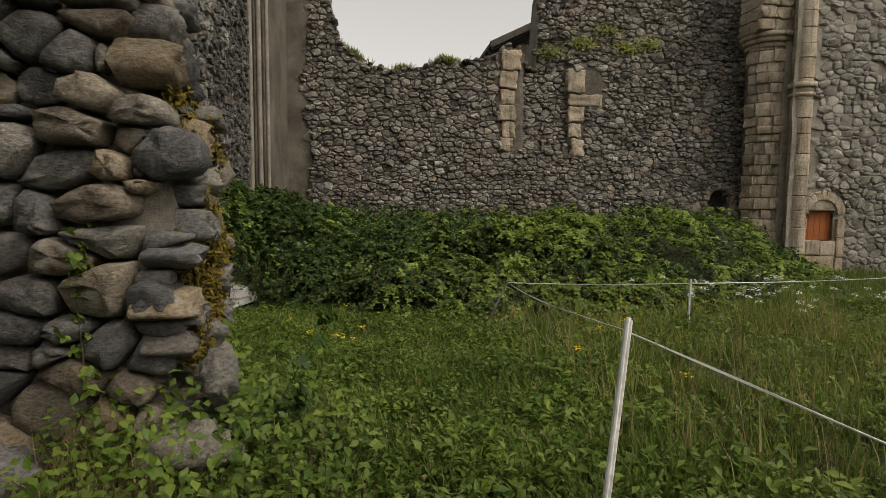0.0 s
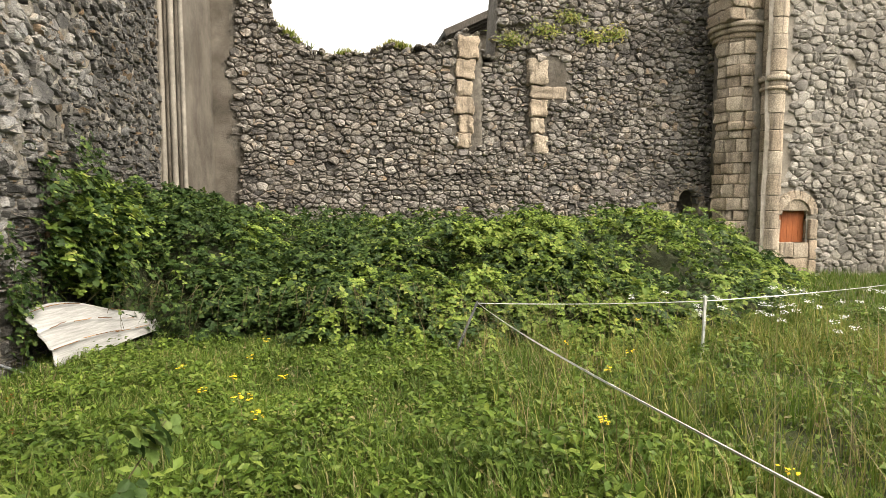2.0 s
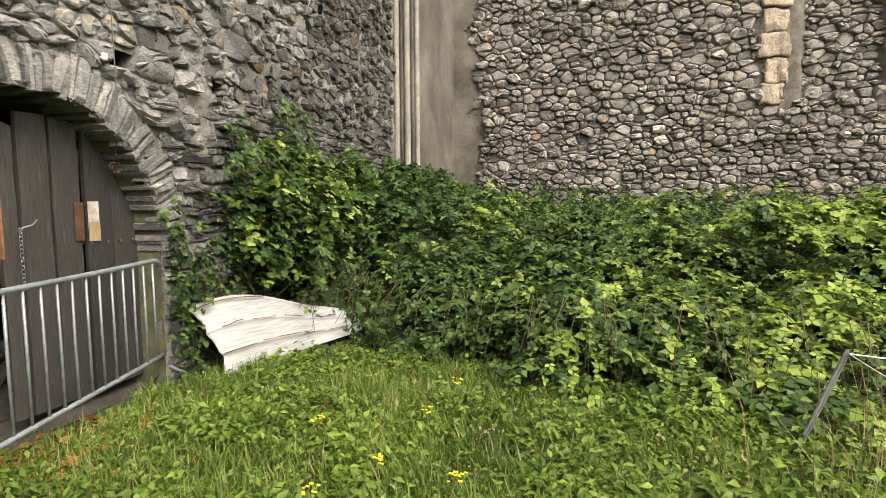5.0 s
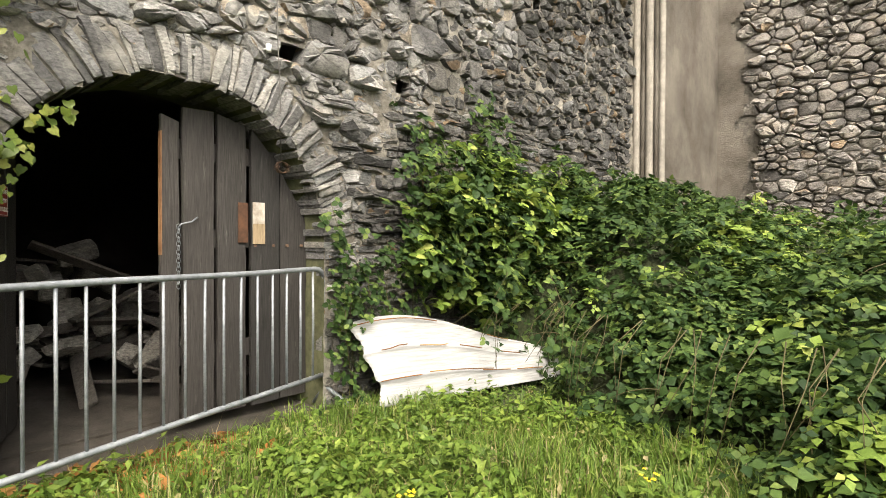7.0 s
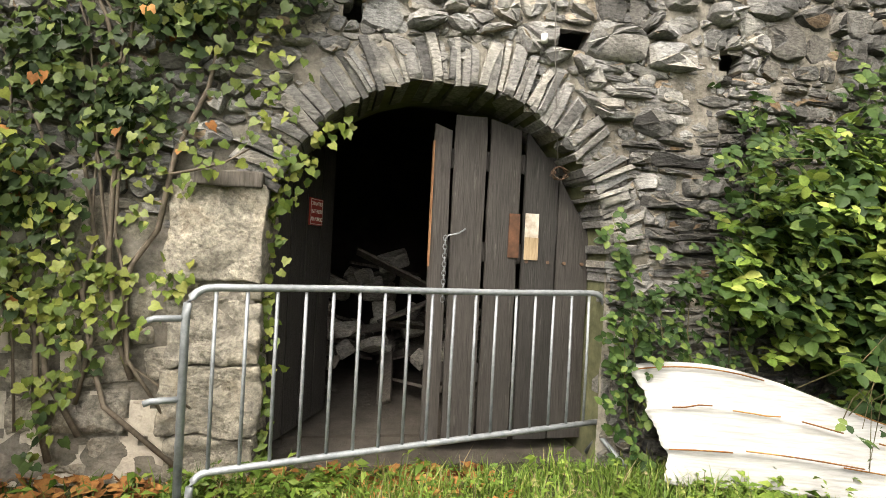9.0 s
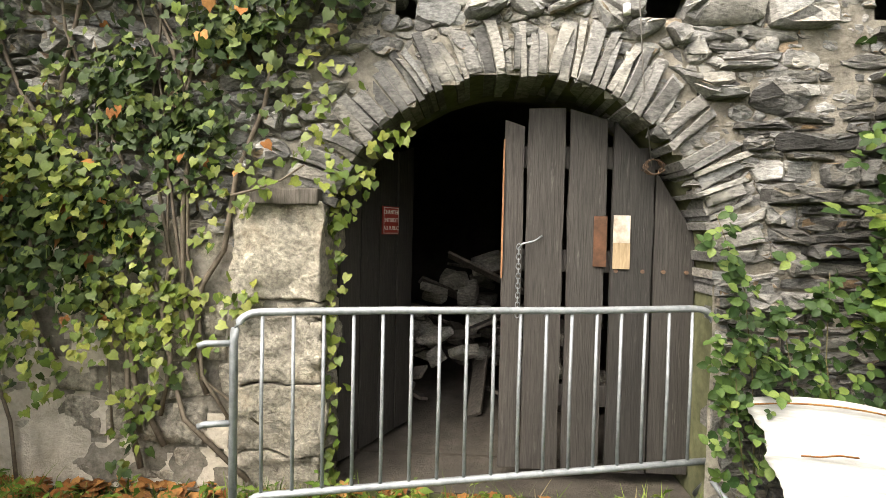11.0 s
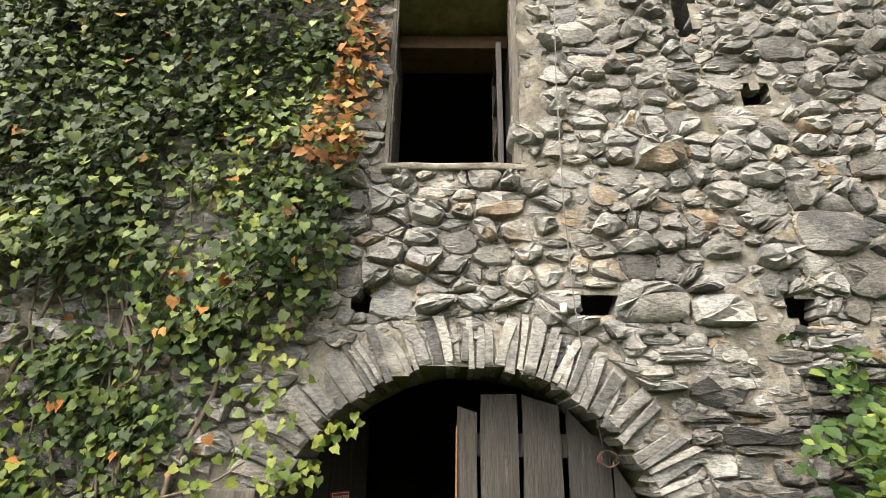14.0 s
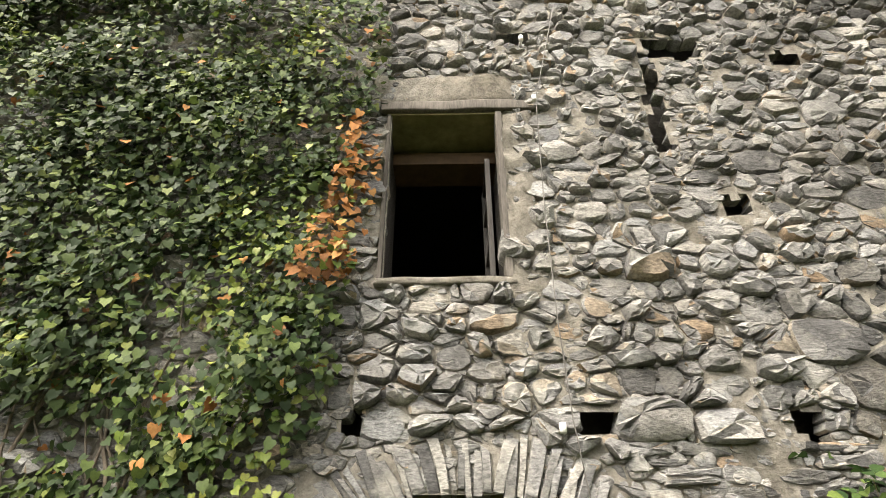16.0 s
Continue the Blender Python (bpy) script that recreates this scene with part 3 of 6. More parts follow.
a_stones += courses(1.4, 6.95, -0.1, 2.75, 0.21, 0.085, lambda u, z: a_keep(u, z) and a_slabby(u, z), a_push, [(1.85, 2.12, 0.34, 0.18), (2.25, 2.3, 0.3, 0.1)], 22, 0.006, 0.65, 0.3, (0.12, 0.26), 0.05)
a_stones = [p for p in a_stones if not any(in_hole(*q) for q in np.vstack([(p * 2 + p.mean(0)) / 3, p.mean(0)[None]]))]
a_shapes = stone_shapes(a_stones, place_a, 0.060, 4, 0.87)
low_stones = courses(A_X0 + 0.1, -0.8, -0.1, 1.4, 0.34, 0.22, lambda u, z: True, None, (), 23, 0.012, 0.5, 0.1)
lay_stones(wall_a, stone_shapes(low_stones, place_a, 0.035, 5, 0.86), M_JAMB, lambda c: abs(c[0] + 1), most=40, soft_look=True)
backing("render_patch", -5.0, -0.79, -0.1, 1.55, 0.045, place_a, lambda u, z: fbm((u, 11, z), 1.5, 4) > -0.12 + 0.5 * ss(1.1, 1.5, z), lambda u, z: 0.045 + 0.025 * fbm((u, 12, z), 3, 4), M_RENDER, wall_a, "pale flaking lime render")
# stones to the right and low down take the dimmed copy of the colours
dimmed_stones = [s_ for s_ in a_shapes if s_[0][:, 0].mean() > 2.0 + 2.2 * ss(2.7, 3.8, s_[0][:, 2].mean()) + 1.5 * fbm(s_[0].mean(0), 0.9, 3)]
dark_ids = {id(s_) for s_ in dimmed_stones}
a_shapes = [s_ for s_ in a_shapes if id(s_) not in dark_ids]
lay_stones(wall_a, dimmed_stones, M_STONE_A2, lambda c: c[0], most=0)
lay_stones(wall_a, a_shapes, M_STONE_A, lambda c: math.hypot(c[0] - 1.0, c[2] - 3.0), most=300)

chips = rubble(-0.4, 3.7, 1.3, 6.4, 0.085, 0.05, lambda u, z: not in_hole(u, z, 0.01) and not in_arch(u, z, AR + 0.04) and not (WX0 - 0.04 < u < WX1 + 0.04 and WZ0 - 0.03 < z < WZ1 + 0.1), None, (), 27, 0.004)
lay_stones(wall_a, stone_shapes(chips, place_a, 0.026, 6, 0.8), M_STONE_A, lambda c: 0, most=0)

# voussoirs of thin schist slabs set on edge, ragged at both ends
vk, ang = 0, -6.0
while ang < 186:
    step = R.uniform(1.5, 4.2)
    a0, a1 = radians(ang + 0.12), radians(ang + step - 0.12)
    ri, ro, fr = AR + R.uniform(-0.015, 0.03), AO + R.uniform(-0.07, 0.035), R.uniform(0.02, 0.06)
    lean = radians(R.uniform(-1.5, 3.0))
    ring = [(ri, a0), (ri, a1), ((ri + ro) / 2, a1 + lean * 0.4), (ro, a1 + lean), (ro + R.uniform(-0.03, 0.03), a0 + lean), ((ri + ro) / 2, a0 + lean * 0.4)]
    pts = np.array([(AX + r * math.cos(a), AZ + r * math.sin(a)) for r, a in ring])
    if pts[:, 1].min() > 1.15:
        c = pts.mean(0)
        rows = [np.c_[pts, np.full(6, -0.42)], np.c_[pts, fr * rng.uniform(0.55, 0.9, 6)], np.c_[c + (pts - c) * 0.82, fr * rng.uniform(0.85, 1.15, 6)]]
        v = np.concatenate(rows + [np.r_[c, fr * 1.05][None]])
        i = np.arange(6)
        j = (i + 1) % 6
        t = np.concatenate([np.c_[i, j, 6 + j], np.c_[i, 6 + j, 6 + i], np.c_[6 + i, 6 + j, 12 + j], np.c_[6 + i, 12 + j, 12 + i], np.c_[12 + i, 12 + j, np.full(6, 18)]])
        LATER.append(("voussoir", (place_a(v[:, 0], v[:, 1], v[:, 2]), t), M_VOUSSOIR, wall_a, False))
    ang += step
# soffit and jambs of the arch
sv, sf = [], []
prof = [(JL, z) for z in np.linspace(-0.2, AZ, 8)] + [(AX - AR * math.cos(a), AZ + AR * math.sin(a)) for a in np.linspace(0, math.pi, 30)[1:-1]] + [(JR, z) for z in np.linspace(AZ, -0.2, 8)]
for k, (u, z) in enumerate(prof):
    for y in (0.0, 0.16, 0.45, 0.62):
        e = 0.015 * fbm((u, y, z), 6, 3) if y else 0.0
        sv.append((u + e + (u - AX) * 0.02, y, z + e + 0.02 * (z > AZ)))
sf = [(a * 4 + b, a * 4 + b + 1, (a + 1) * 4 + b + 1, (a + 1) * 4 + b) for a in range(len(prof) - 1) for b in range(3)]
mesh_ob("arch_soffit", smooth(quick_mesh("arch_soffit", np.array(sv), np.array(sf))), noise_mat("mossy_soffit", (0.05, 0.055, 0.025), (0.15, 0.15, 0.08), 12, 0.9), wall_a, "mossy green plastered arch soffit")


def rough_block(lo, hi, bev=0.03, amp=0.012, cuts=3):
    b = bmesh.new()
    box(b, lo, hi)
    bmesh.ops.bevel(b, geom=b.edges[:], offset=bev, segments=2, profile=0.6, affect="EDGES")
    bmesh.ops.subdivide_edges(b, edges=[e for e in b.edges if e.calc_length() > 0.12], cuts=cuts, use_grid_fill=True)
    bmesh.ops.triangulate(b, faces=[f for f in b.faces if len(f.verts) > 4])
    for v in b.verts:
        v.co += Vector((fbm(v.co, 5, 3), fbm(v.co + Vector((7, 0, 0)), 5, 3), fbm(v.co + Vector((0, 7, 0)), 5, 3))) * amp + Vector((0, 1, 0)) * fbm(v.co, 18, 3) * amp * 0.9
    for f in b.faces:
        f.smooth = True
    return b


# dressed blocks of the doorway's western jamb
for lo, hi in (((-0.80, -0.075, -0.05), (-0.35, 0.3, 0.292)), ((-0.82, -0.085, 0.30), (-0.34, 0.3, 0.655)), ((-0.79, -0.08, 0.663), (-0.345, 0.3, 0.975)), ((-0.72, -0.065, 0.985), (-0.35, 0.3, 1.075)), ((-0.80, -0.09, 1.085), (-0.345, 0.3, 1.575))):
    part("jamb_block", rough_block(lo, hi, 0.016, 0.034, 11), M_JAMB, wall_a, "pitted grey dressed stone")
part("jamb_core", rough_block((-0.79, -0.055, -0.1), (-0.385, 0.28, 1.6), 0.02, 0.02, 5), M_MORTAR_A, wall_a)
part("timber_pad", rough_block((-0.70, -0.12, 1.56), (-0.37, 0.2, 1.64), 0.01, 0.008), M_OLDWOOD, wall_a, "grey weathered timber pad")
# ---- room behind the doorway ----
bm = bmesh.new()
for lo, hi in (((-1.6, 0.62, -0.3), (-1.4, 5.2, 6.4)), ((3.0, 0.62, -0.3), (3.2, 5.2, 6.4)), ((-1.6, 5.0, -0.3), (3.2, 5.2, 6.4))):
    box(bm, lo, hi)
tagged(part("wall_room", bm, M_ROOM, None), "dark inner walls of the store room", "wall", kind="structure")
bm = bmesh.new()
box(bm, (-1.6, 0.5, -0.3), (3.2, 5.2, 0.10))
tagged(part("floor", bm, M_EARTH, None), "bare trodden earth floor of the store room", "floor", kind="structure")
bm = bmesh.new()
box(bm, (-1.6, 0.5, 6.2), (3.2, 5.2, 6.4))
box(bm, (-1.6, 0.62, 2.75), (3.2, 5.2, 2.9))
tagged(part("ceiling", bm, M_OLDWOOD, None), "dark timber ceilings of the two rooms", "ceiling", kind="structure")
bm = bmesh.new()
box(bm, (JL, 0.05, -0.2), (JR, 0.6, 0.088), jitter=0.008)
tagged(part("door_sill", bm, M_EARTH, None), "worn earth threshold under the arch", "threshold", kind="structure")

# ---- upper window: frame, lintel, sill, casement ----
win = thing("window_1", "open weathered wooden window with a rough timber lintel", "window", kind="structure")
for lo, hi in (((WX0 - 0.015, -0.03, WZ0), (WX0 + 0.012, 0.10, WZ1)), ((WX1 - 0.02, -0.045, WZ0), (WX1 + 0.025, 0.10, WZ1))):
    part("window_frame", box(bmesh.new(), lo, hi, bevel=0.006), M_OLDWOOD, win)
part("lintel", rough_block((WX0 - 0.06, -0.06, WZ1 + 0.01), (WX1 + 0.28, 0.2, WZ1 + 0.095), 0.012, 0.012, 4), M_OLDWOOD, win, "cracked dark grey timber lintel")
part("soffit_board", box(bmesh.new(), (WX0 - 0.02, -0.02, WZ1 - 0.004), (WX1 + 0.02, 0.62, WZ1 + 0.03)), M_CEILWOOD, win, "mossy green board under the lintel")
part("soffit_board", box(bmesh.new(), (WX0 - 0.02, 0.34, WZ1 - 0.16), (WX1 + 0.02, 0.62, WZ1 - 0.05), bevel=0.005), noise_mat("brown_beam", (0.045, 0.026, 0.013), (0.10, 0.06, 0.03), 12), win, "reddish brown inner beam")
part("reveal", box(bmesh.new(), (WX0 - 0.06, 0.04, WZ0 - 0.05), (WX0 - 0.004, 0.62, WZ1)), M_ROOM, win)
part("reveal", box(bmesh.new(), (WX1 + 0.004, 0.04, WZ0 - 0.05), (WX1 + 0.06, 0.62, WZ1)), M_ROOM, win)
part("window_sill", rough_block((WX0 - 0.03, -0.055, WZ0 - 0.045), (WX1 + 0.04, 0.62, WZ0 - 0.002), 0.012, 0.012, 4), M_MORTAR_A, win, "crumbling pale mortar sill")
sash = part("casement", box(bmesh.new(), (0.80, 0.12, WZ0 + 0.02), (0.835, 0.16, WZ1 - 0.3), bevel=0.004), M_PLANK, win, "open dark casement folded inwards")
for z in (WZ0 + 0.03, WZ0 + 0.38, WZ0 + 0.72, WZ1 - 0.34):
    part("glazing_bar", box(bmesh.new(), (0.805, 0.16, z), (0.83, 0.55, z + 0.025)), M_PLANK, sash)
part("stile", box(bmesh.new(), (0.80, 0.53, WZ0 + 0.02), (0.835, 0.57, WZ1 - 0.3)), M_PLANK, sash)
# ---- far wall (plane x = 9.84) with broken top ----
BX = 9.84
TOP_B = [(-30, 9.6), (-8.3, 9.6), (-7.75, 8.6), (-7.6, 7.6), (-7.55, 5.7), (-7.2, 5.72), (-7.12, 6.25), (-6.6, 6.3), (-6.35, 6.05), (-5.9, 5.9), (-5.2, 5.72), (-4.75, 5.85), (-4.2, 5.6), (-3.5, 5.5), (-2.75, 5.58), (-2.3, 5.85), (-1.95, 6.1), (-1.75, 6.7), (-1.6, 7.4), (-1.3, 8.2), (-0.6, 9.0), (0.3, 9.6)]


def top_b(y):
    for (a, za), (b, zb) in zip(TOP_B, TOP_B[1:]):
        if a <= y <= b:
            return za + (zb - za) * (y - a) / (b - a) + 0.07 * fbm((y, 2, 0), 4, 3)
    return 9.6


def place_b(u, z, d):
    return np.stack([BX - np.asarray(d, float), np.asarray(u, float), np.asarray(z, float)], -1)


def in_niche(u, z):
    return abs(u + 13.42) < 0.34 and z < 1.95 + math.sqrt(max(0, 0.34**2 - (u + 13.42) ** 2)) and z > 0.8


def blocked(u, z):
    return -8.46 < u < -7.14 and 3.5 < z < 6.6


def b_keep(u, z):
    return z < top_b(u) - 0.03 and not in_niche(u, z) and not (-7.14 < u < -6.38 and 3.3 < z < 6.3) and not (-9.62 < u < -8.46 and 3.25 < z < 5.8 and (z > 4.7 and u > -9.6 or u > -9.05)) and not (u > -0.95 - 0.25 * fbm((0, u, z), 0.9, 3) and z < 8.5)


wall_b = thing("wall_east", "ruined dark fieldstone wall with a broken jagged top", "wall", kind="structure")


def b_depth(u, z):
    d = -0.01 + 0.04 * fbm((u, 3, z), 0.7, 3) + 0.015 * fbm((u, 0, z), 5, 3)
    return d - 0.16 if blocked(u, z) else d - 0.6 if in_niche(u, z) else d


backing("mortar_bed", -15.6, 0.4, -0.4, 9.6, 0.11, place_b, lambda u, z: z < top_b(u), b_depth, M_MORTAR_B, wall_b)
us = np.arange(-15.6, 0.45, 0.15)
v = np.array([(x, u, z) for u in us for x, z in ((BX + 0.0, top_b(u) - 0.02), (BX + 0.35, top_b(u) + 0.10 + 0.12 * fbm((u, 1, 4), 3, 2)), (BX + 1.0, top_b(u) - 0.05), (BX + 1.05, -0.4))])
f = np.array([(a * 4 + b, a * 4 + b + 1, (a + 1) * 4 + b + 1, (a + 1) * 4 + b) for a in range(len(us) - 1) for b in range(3)])
mesh_ob("wall_core", quick_mesh("wall_core", v, f), M_MORTAR_B, wall_b)
b_stones = rubble(-14.9, 0.0, 0.4, 9.5, 0.205, 0.13, b_keep, None, (), 31, 0.009)
b_shapes = stone_shapes(b_stones, lambda u, z, d: place_b(u, z, d - 0.15 * (blocked(float(np.mean(u)), float(np.mean(z))))), 0.075, 8)
# loose stones along the broken crest
for u in np.arange(-7.5, -1.4, 0.16):
    z = top_b(u) + R.uniform(-0.02, 0.07)
    c = np.array([(u + 0.1 * math.cos(a) * R.uniform(0.7, 1.1), z + 0.06 * math.sin(a) * R.uniform(0.7, 1.2)) for a in np.linspace(0, 2 * math.pi, 10)[:-1]])
    b_shapes += stone_shapes([c], lambda u, z, d: place_b(u, z, d * 2 - 0.12), 0.11, int(1000 - u * 50))
lay_stones(wall_b, b_shapes, M_STONE_B, lambda c: math.hypot(c[1] + 6.0, (c[2] - 3.6) * 1.6), most=300)
# dressed jambs of the blocked opening
for lo, hi in (((-7.10, 5.62), (-6.45, 6.22)), ((-7.00, 5.10), (-6.38, 5.62)), ((-6.92, 4.66), (-6.42, 5.08)), ((-6.98, 4.20), (-6.36, 4.64)), ((-6.90, 3.72), (-6.45, 4.18)), ((-6.86, 3.28), (-6.40, 3.70)), ((-9.05, 5.05), (-8.42, 5.75)), ((-9.60, 4.68), (-8.46, 5.03)), ((-9.02, 4.20), (-8.46, 4.66)), ((-8.96, 3.72), (-8.50, 4.18)), ((-9.02, 3.22), (-8.55, 3.70))):
    part("dressed_block", rough_block((BX - R.uniform(0.04, 0.12), lo[0] + R.uniform(0, 0.08), lo[1] + R.uniform(0, 0.05)), (BX + 0.3, hi[0] - R.uniform(0, 0.06), hi[1]), 0.04, 0.05, 5), M_ASHLAR, wall_b, "tan dressed limestone block")
# arched niche
for k in range(9):
    a = math.pi * (k + 0.5) / 9
    m = pose(BX, -13.42 + 0.43 * math.cos(a), 1.95 + 0.43 * math.sin(a), math.degrees(a) - 90)
    part("niche_voussoir", box(bmesh.new(), (-0.09, -0.07, -0.1), (0.3, 0.07, 0.1), m, 0.02), M_ASHLAR, wall_b)
part("niche_side", rough_block((BX - 0.07, -14.0, 0.9), (BX + 0.25, -13.78, 1.95)), M_ASHLAR, wall_b)
part("niche_side", rough_block((BX - 0.05, -13.06, 1.55), (BX + 0.25, -12.5, 1.92)), M_ASHLAR, wall_b)

# ---- corner respond: moulded pilaster and stained plaster ----
corner = thing("corner_pilaster", "moulded grey plastered pilaster in the corner of the walls", "pilaster", kind="structure")
part("plaster_face", rough_block((7.12, -0.45, -0.3), (BX + 0.05, 0.02, 9.0), 0.02, 0.012, 3), M_PLASTER, corner, "damp-stained smooth plaster")
for k, (y, r) in enumerate(((-0.05, 0.055), (-0.15, 0.035), (-0.245, 0.06), (-0.345, 0.04), (-0.42, 0.045))):
    part("roll_moulding", tube(bmesh.new(), [(7.12, y + 0.004 * fbm((z, k, 0), 1), z) for z in np.linspace(-0.3, 8.6, 12)], r, 10), M_PLASTER if k % 2 else noise_mat("worn_limewash", (0.17, 0.153, 0.128), (0.32, 0.29, 0.245), 8), corner)
backing("plaster_patch", -1.5, -0.4, 0.5, 9.0, 0.07, place_b, lambda u, z: u > -0.85 - 0.30 * fbm((0, u, z), 0.9, 4), lambda u, z: 0.05 + 0.02 * fbm((u, 6, z), 2, 3), M_PLASTER, corner, "ragged edge of stained plaster")

# ---- big pier, slender shaft and the pale wall beyond ----
pier = thing("stone_pier", "tall round pier of tan limestone courses", "pier", kind="structure")
z, k = -0.3, 0
while z < 6.25:
    h = R.uniform(0.22, 0.40)
    n = R.choice((5, 5, 6))
    off = R.uniform(0, 1)
    for q in range(n):
        a0, a1 = radians(88 + 184 * (q + (off - 0.5) * 0.4 * (0 < q)) / n), radians(88 + 184 * (q + 1 + (off - 0.5) * 0.4 * (q < n - 1)) / n)
        rad = 0.57 + R.uniform(-0.05, 0.05)
        k += 1
        b = bmesh.new()
        arc = [a0 + 0.008 + (a1 - a0 - 0.016) * s / 4 for s in range(5)]
        rows = [[b.verts.new((8.9 + (rr + 0.06 * fbm((a * 3, zz * 3, k), 1.6, 3)) * math.cos(a), -14.1 + (rr + 0.06 * fbm((a * 3, zz * 3, k), 1.6, 3)) * math.sin(a), zz)) for a in arc] for rr, zz in ((rad - 0.3, z), (rad - 0.012, z + 0.006), (rad, z + 0.03), (rad + R.uniform(-0.02, 0.02), z + h / 2), (rad + R.uniform(-0.02, 0.012), z + h - 0.034), (rad - 0.012, z + h - 0.008), (rad - 0.3, z + h - 0.004))]
        for r0, r1 in zip(rows, rows[1:]):
            for i in range(4):
                b.faces.new((r0[i], r0[i + 1], r1[i + 1], r1[i])).smooth = True
        for e in (0, 4):
            b.faces.new([r[e] for r in rows] if e else [r[e] for r in rows][::-1])
        part("pier_block", b, M_ASHLAR, pier)
    z += h
part("pier_core", tube(bmesh.new(), [(8.95, -14.1, -0.3), (8.95, -14.1, 9.5)], 0.5, 16), M_MORTAR_B, pier)
for r, z0, z1 in ((0.60, 6.22, 6.36), (0.66, 6.36, 6.5), (0.72, 6.5, 6.62)):
    part("capital_ring", tube(bmesh.new(), [(8.9, -14.1, z0), (8.9, -14.1, z1)], r, 20), M_ASHLAR, pier, "worn moulded capital")
for k in range(9):
    z = 6.62 + 0.33 * k
    for q in range(3):
        y = -14.75 + 0.46 * q - 0.02 * k
        part("springer_block", rough_block((8.3 - 0.05 * k, y, z), (9.2, y + 0.45, z + 0.32), 0.04, 0.05, 4), M_ASHLAR, pier)
shaft = thing("slender_shaft", "slender tan limestone wall shaft with moulded ring", "pier", kind="structure")
z = -0.3
while z < 9.3:
    h = R.uniform(0.38, 0.6)
    if not 4.85 < z < 5.2:
        part("shaft_block", tube(bmesh.new(), [(8.1, -14.6, z + 0.012), (8.1, -14.6, z + 0.03), (8.1, -14.6, z + h - 0.03), (8.1, -14.6, z + h - 0.004)], R.uniform(0.262, 0.285), 14), M_ASHLAR, shaft)
    z += h
for r, z0, z1 in ((0.33, 4.80, 4.88), (0.29, 4.88, 5.03), (0.36, 5.03, 5.16)):
    part("capital_ring", tube(bmesh.new(), [(8.1, -14.6, z0), (8.1, -14.6, z1)], r, 14), M_ASHLAR, shaft)
part("shaft_core", tube(bmesh.new(), [(8.1, -14.6, -0.3), (8.1, -14.6, 9.3)], 0.235, 12), M_MORTAR_B, shaft)

DX = 7.95
wall_d = thing("wall_southeast", "pale mortared fieldstone wall with a small arched door", "wall", kind="structure")


def place_d(u, z, d):
    return np.stack([DX - np.asarray(d, float), np.asarray(u, float), np.asarray(z, float)], -1)


def in_door_d(u, z, g=0.0):
    return abs(u + 15.28) < 0.45 + g and z < 1.55 + g + 0.4 * math.sqrt(max(0, 1 - ((u + 15.28) / (0.45 + g)) ** 2))


backing("mortar_bed", -26, -14.2, -0.5, 9.6, 0.12, place_d, lambda u, z: not in_door_d(u, z), lambda u, z: -0.005 + 0.03 * fbm((u, 3, z), 0.8, 3) + 0.015 * fbm((u, 0, z), 6, 2), M_MORTAR_D, wall_d)
part("wall_core", box(bmesh.new(), (DX + 0.35, -26, -0.5), (DX + 0.9, -14.2, 9.6)), M_MORTAR_D, wall_d)
d_stones = rubble(-25.8, -14.9, -0.2, 9.5, 0.26, 0.175, lambda u, z: not in_door_d(u, z, 0.28) and not (abs(u + 16.9) < 0.12 and abs(z - 5.6) < 0.1), None, (), 41, 0.013)
lay_stones(wall_d, stone_shapes(d_stones, place_d, 0.05, 9, 0.75), M_STONE_D, lambda c: math.hypot(c[1] + 16.5, c[2] - 2.5), most=300)
for k in range(11):
    a = math.pi * (k + 0.5) / 11
    m = pose(DX, -15.28 + 0.56 * math.cos(a), 1.58 + 0.50 * math.sin(a), math.degrees(a) - 90)
    part("door_voussoir", box(bmesh.new(), (-0.09, -0.08, -0.12), (0.3, 0.08, 0.12), m, 0.02), M_ASHLAR, wall_d)
for z in (-0.2, 0.35, 0.9):
    for y in (-15.98, -14.80):
        part("door_jamb_block", rough_block((DX - 0.08, y, z), (DX + 0.3, y + 0.24, z + 0.53), 0.03, 0.012, 2), M_ASHLAR, wall_d)
red_door = thing("door_2", "orange-brown painted plank hatch under a square stone head", "door", kind="structure")
for k in range(5):
    y = -15.72 + k * 0.178
    part("door_plank", box(bmesh.new(), (DX + 0.12, y, 0.82), (DX + 0.16, y + 0.172, 1.97), bevel=0.006), M_ORANGEDOOR, red_door)
for lo, hi in (((-15.72, 1.66), (-14.84, 2.0)), ((-15.74, 0.40), (-15.27, 0.80)), ((-15.26, 0.42), (-14.83, 0.82)), ((-15.73, -0.2), (-14.84, 0.39))):
    part("infill_block", rough_block((DX - 0.05, lo[0], lo[1]), (DX + 0.3, hi[0], hi[1]), 0.02, 0.02, 3), M_ASHLAR, wall_d)
# plain walls added out of view, closing the yard behind the walker
bm = bmesh.new()
box(bm, (-14, -26.5, -0.5), (DX + 0.5, -26, 5.0))
box(bm, (-14.5, -26.5, -0.5), (-14, 0.5, 5.0))
tagged(part("wall_unseen", bm, M_MORTAR_D, None), "plain rough walls added out of view around the yard", "wall", kind="structure")

# ---- broken cross wall of large dark stones near the start ----
PX0, PX1, PY = -3.02, -2.35, -1.88
cross = thing("wall_cross", "broken end of a thick dark rubble cross wall, mossy", "wall", kind="structure")


def retreat(z):
    return 0.13 * max(0, z - 1.6) + 0.10 * fbm((z, 0, 7), 2.5, 3)


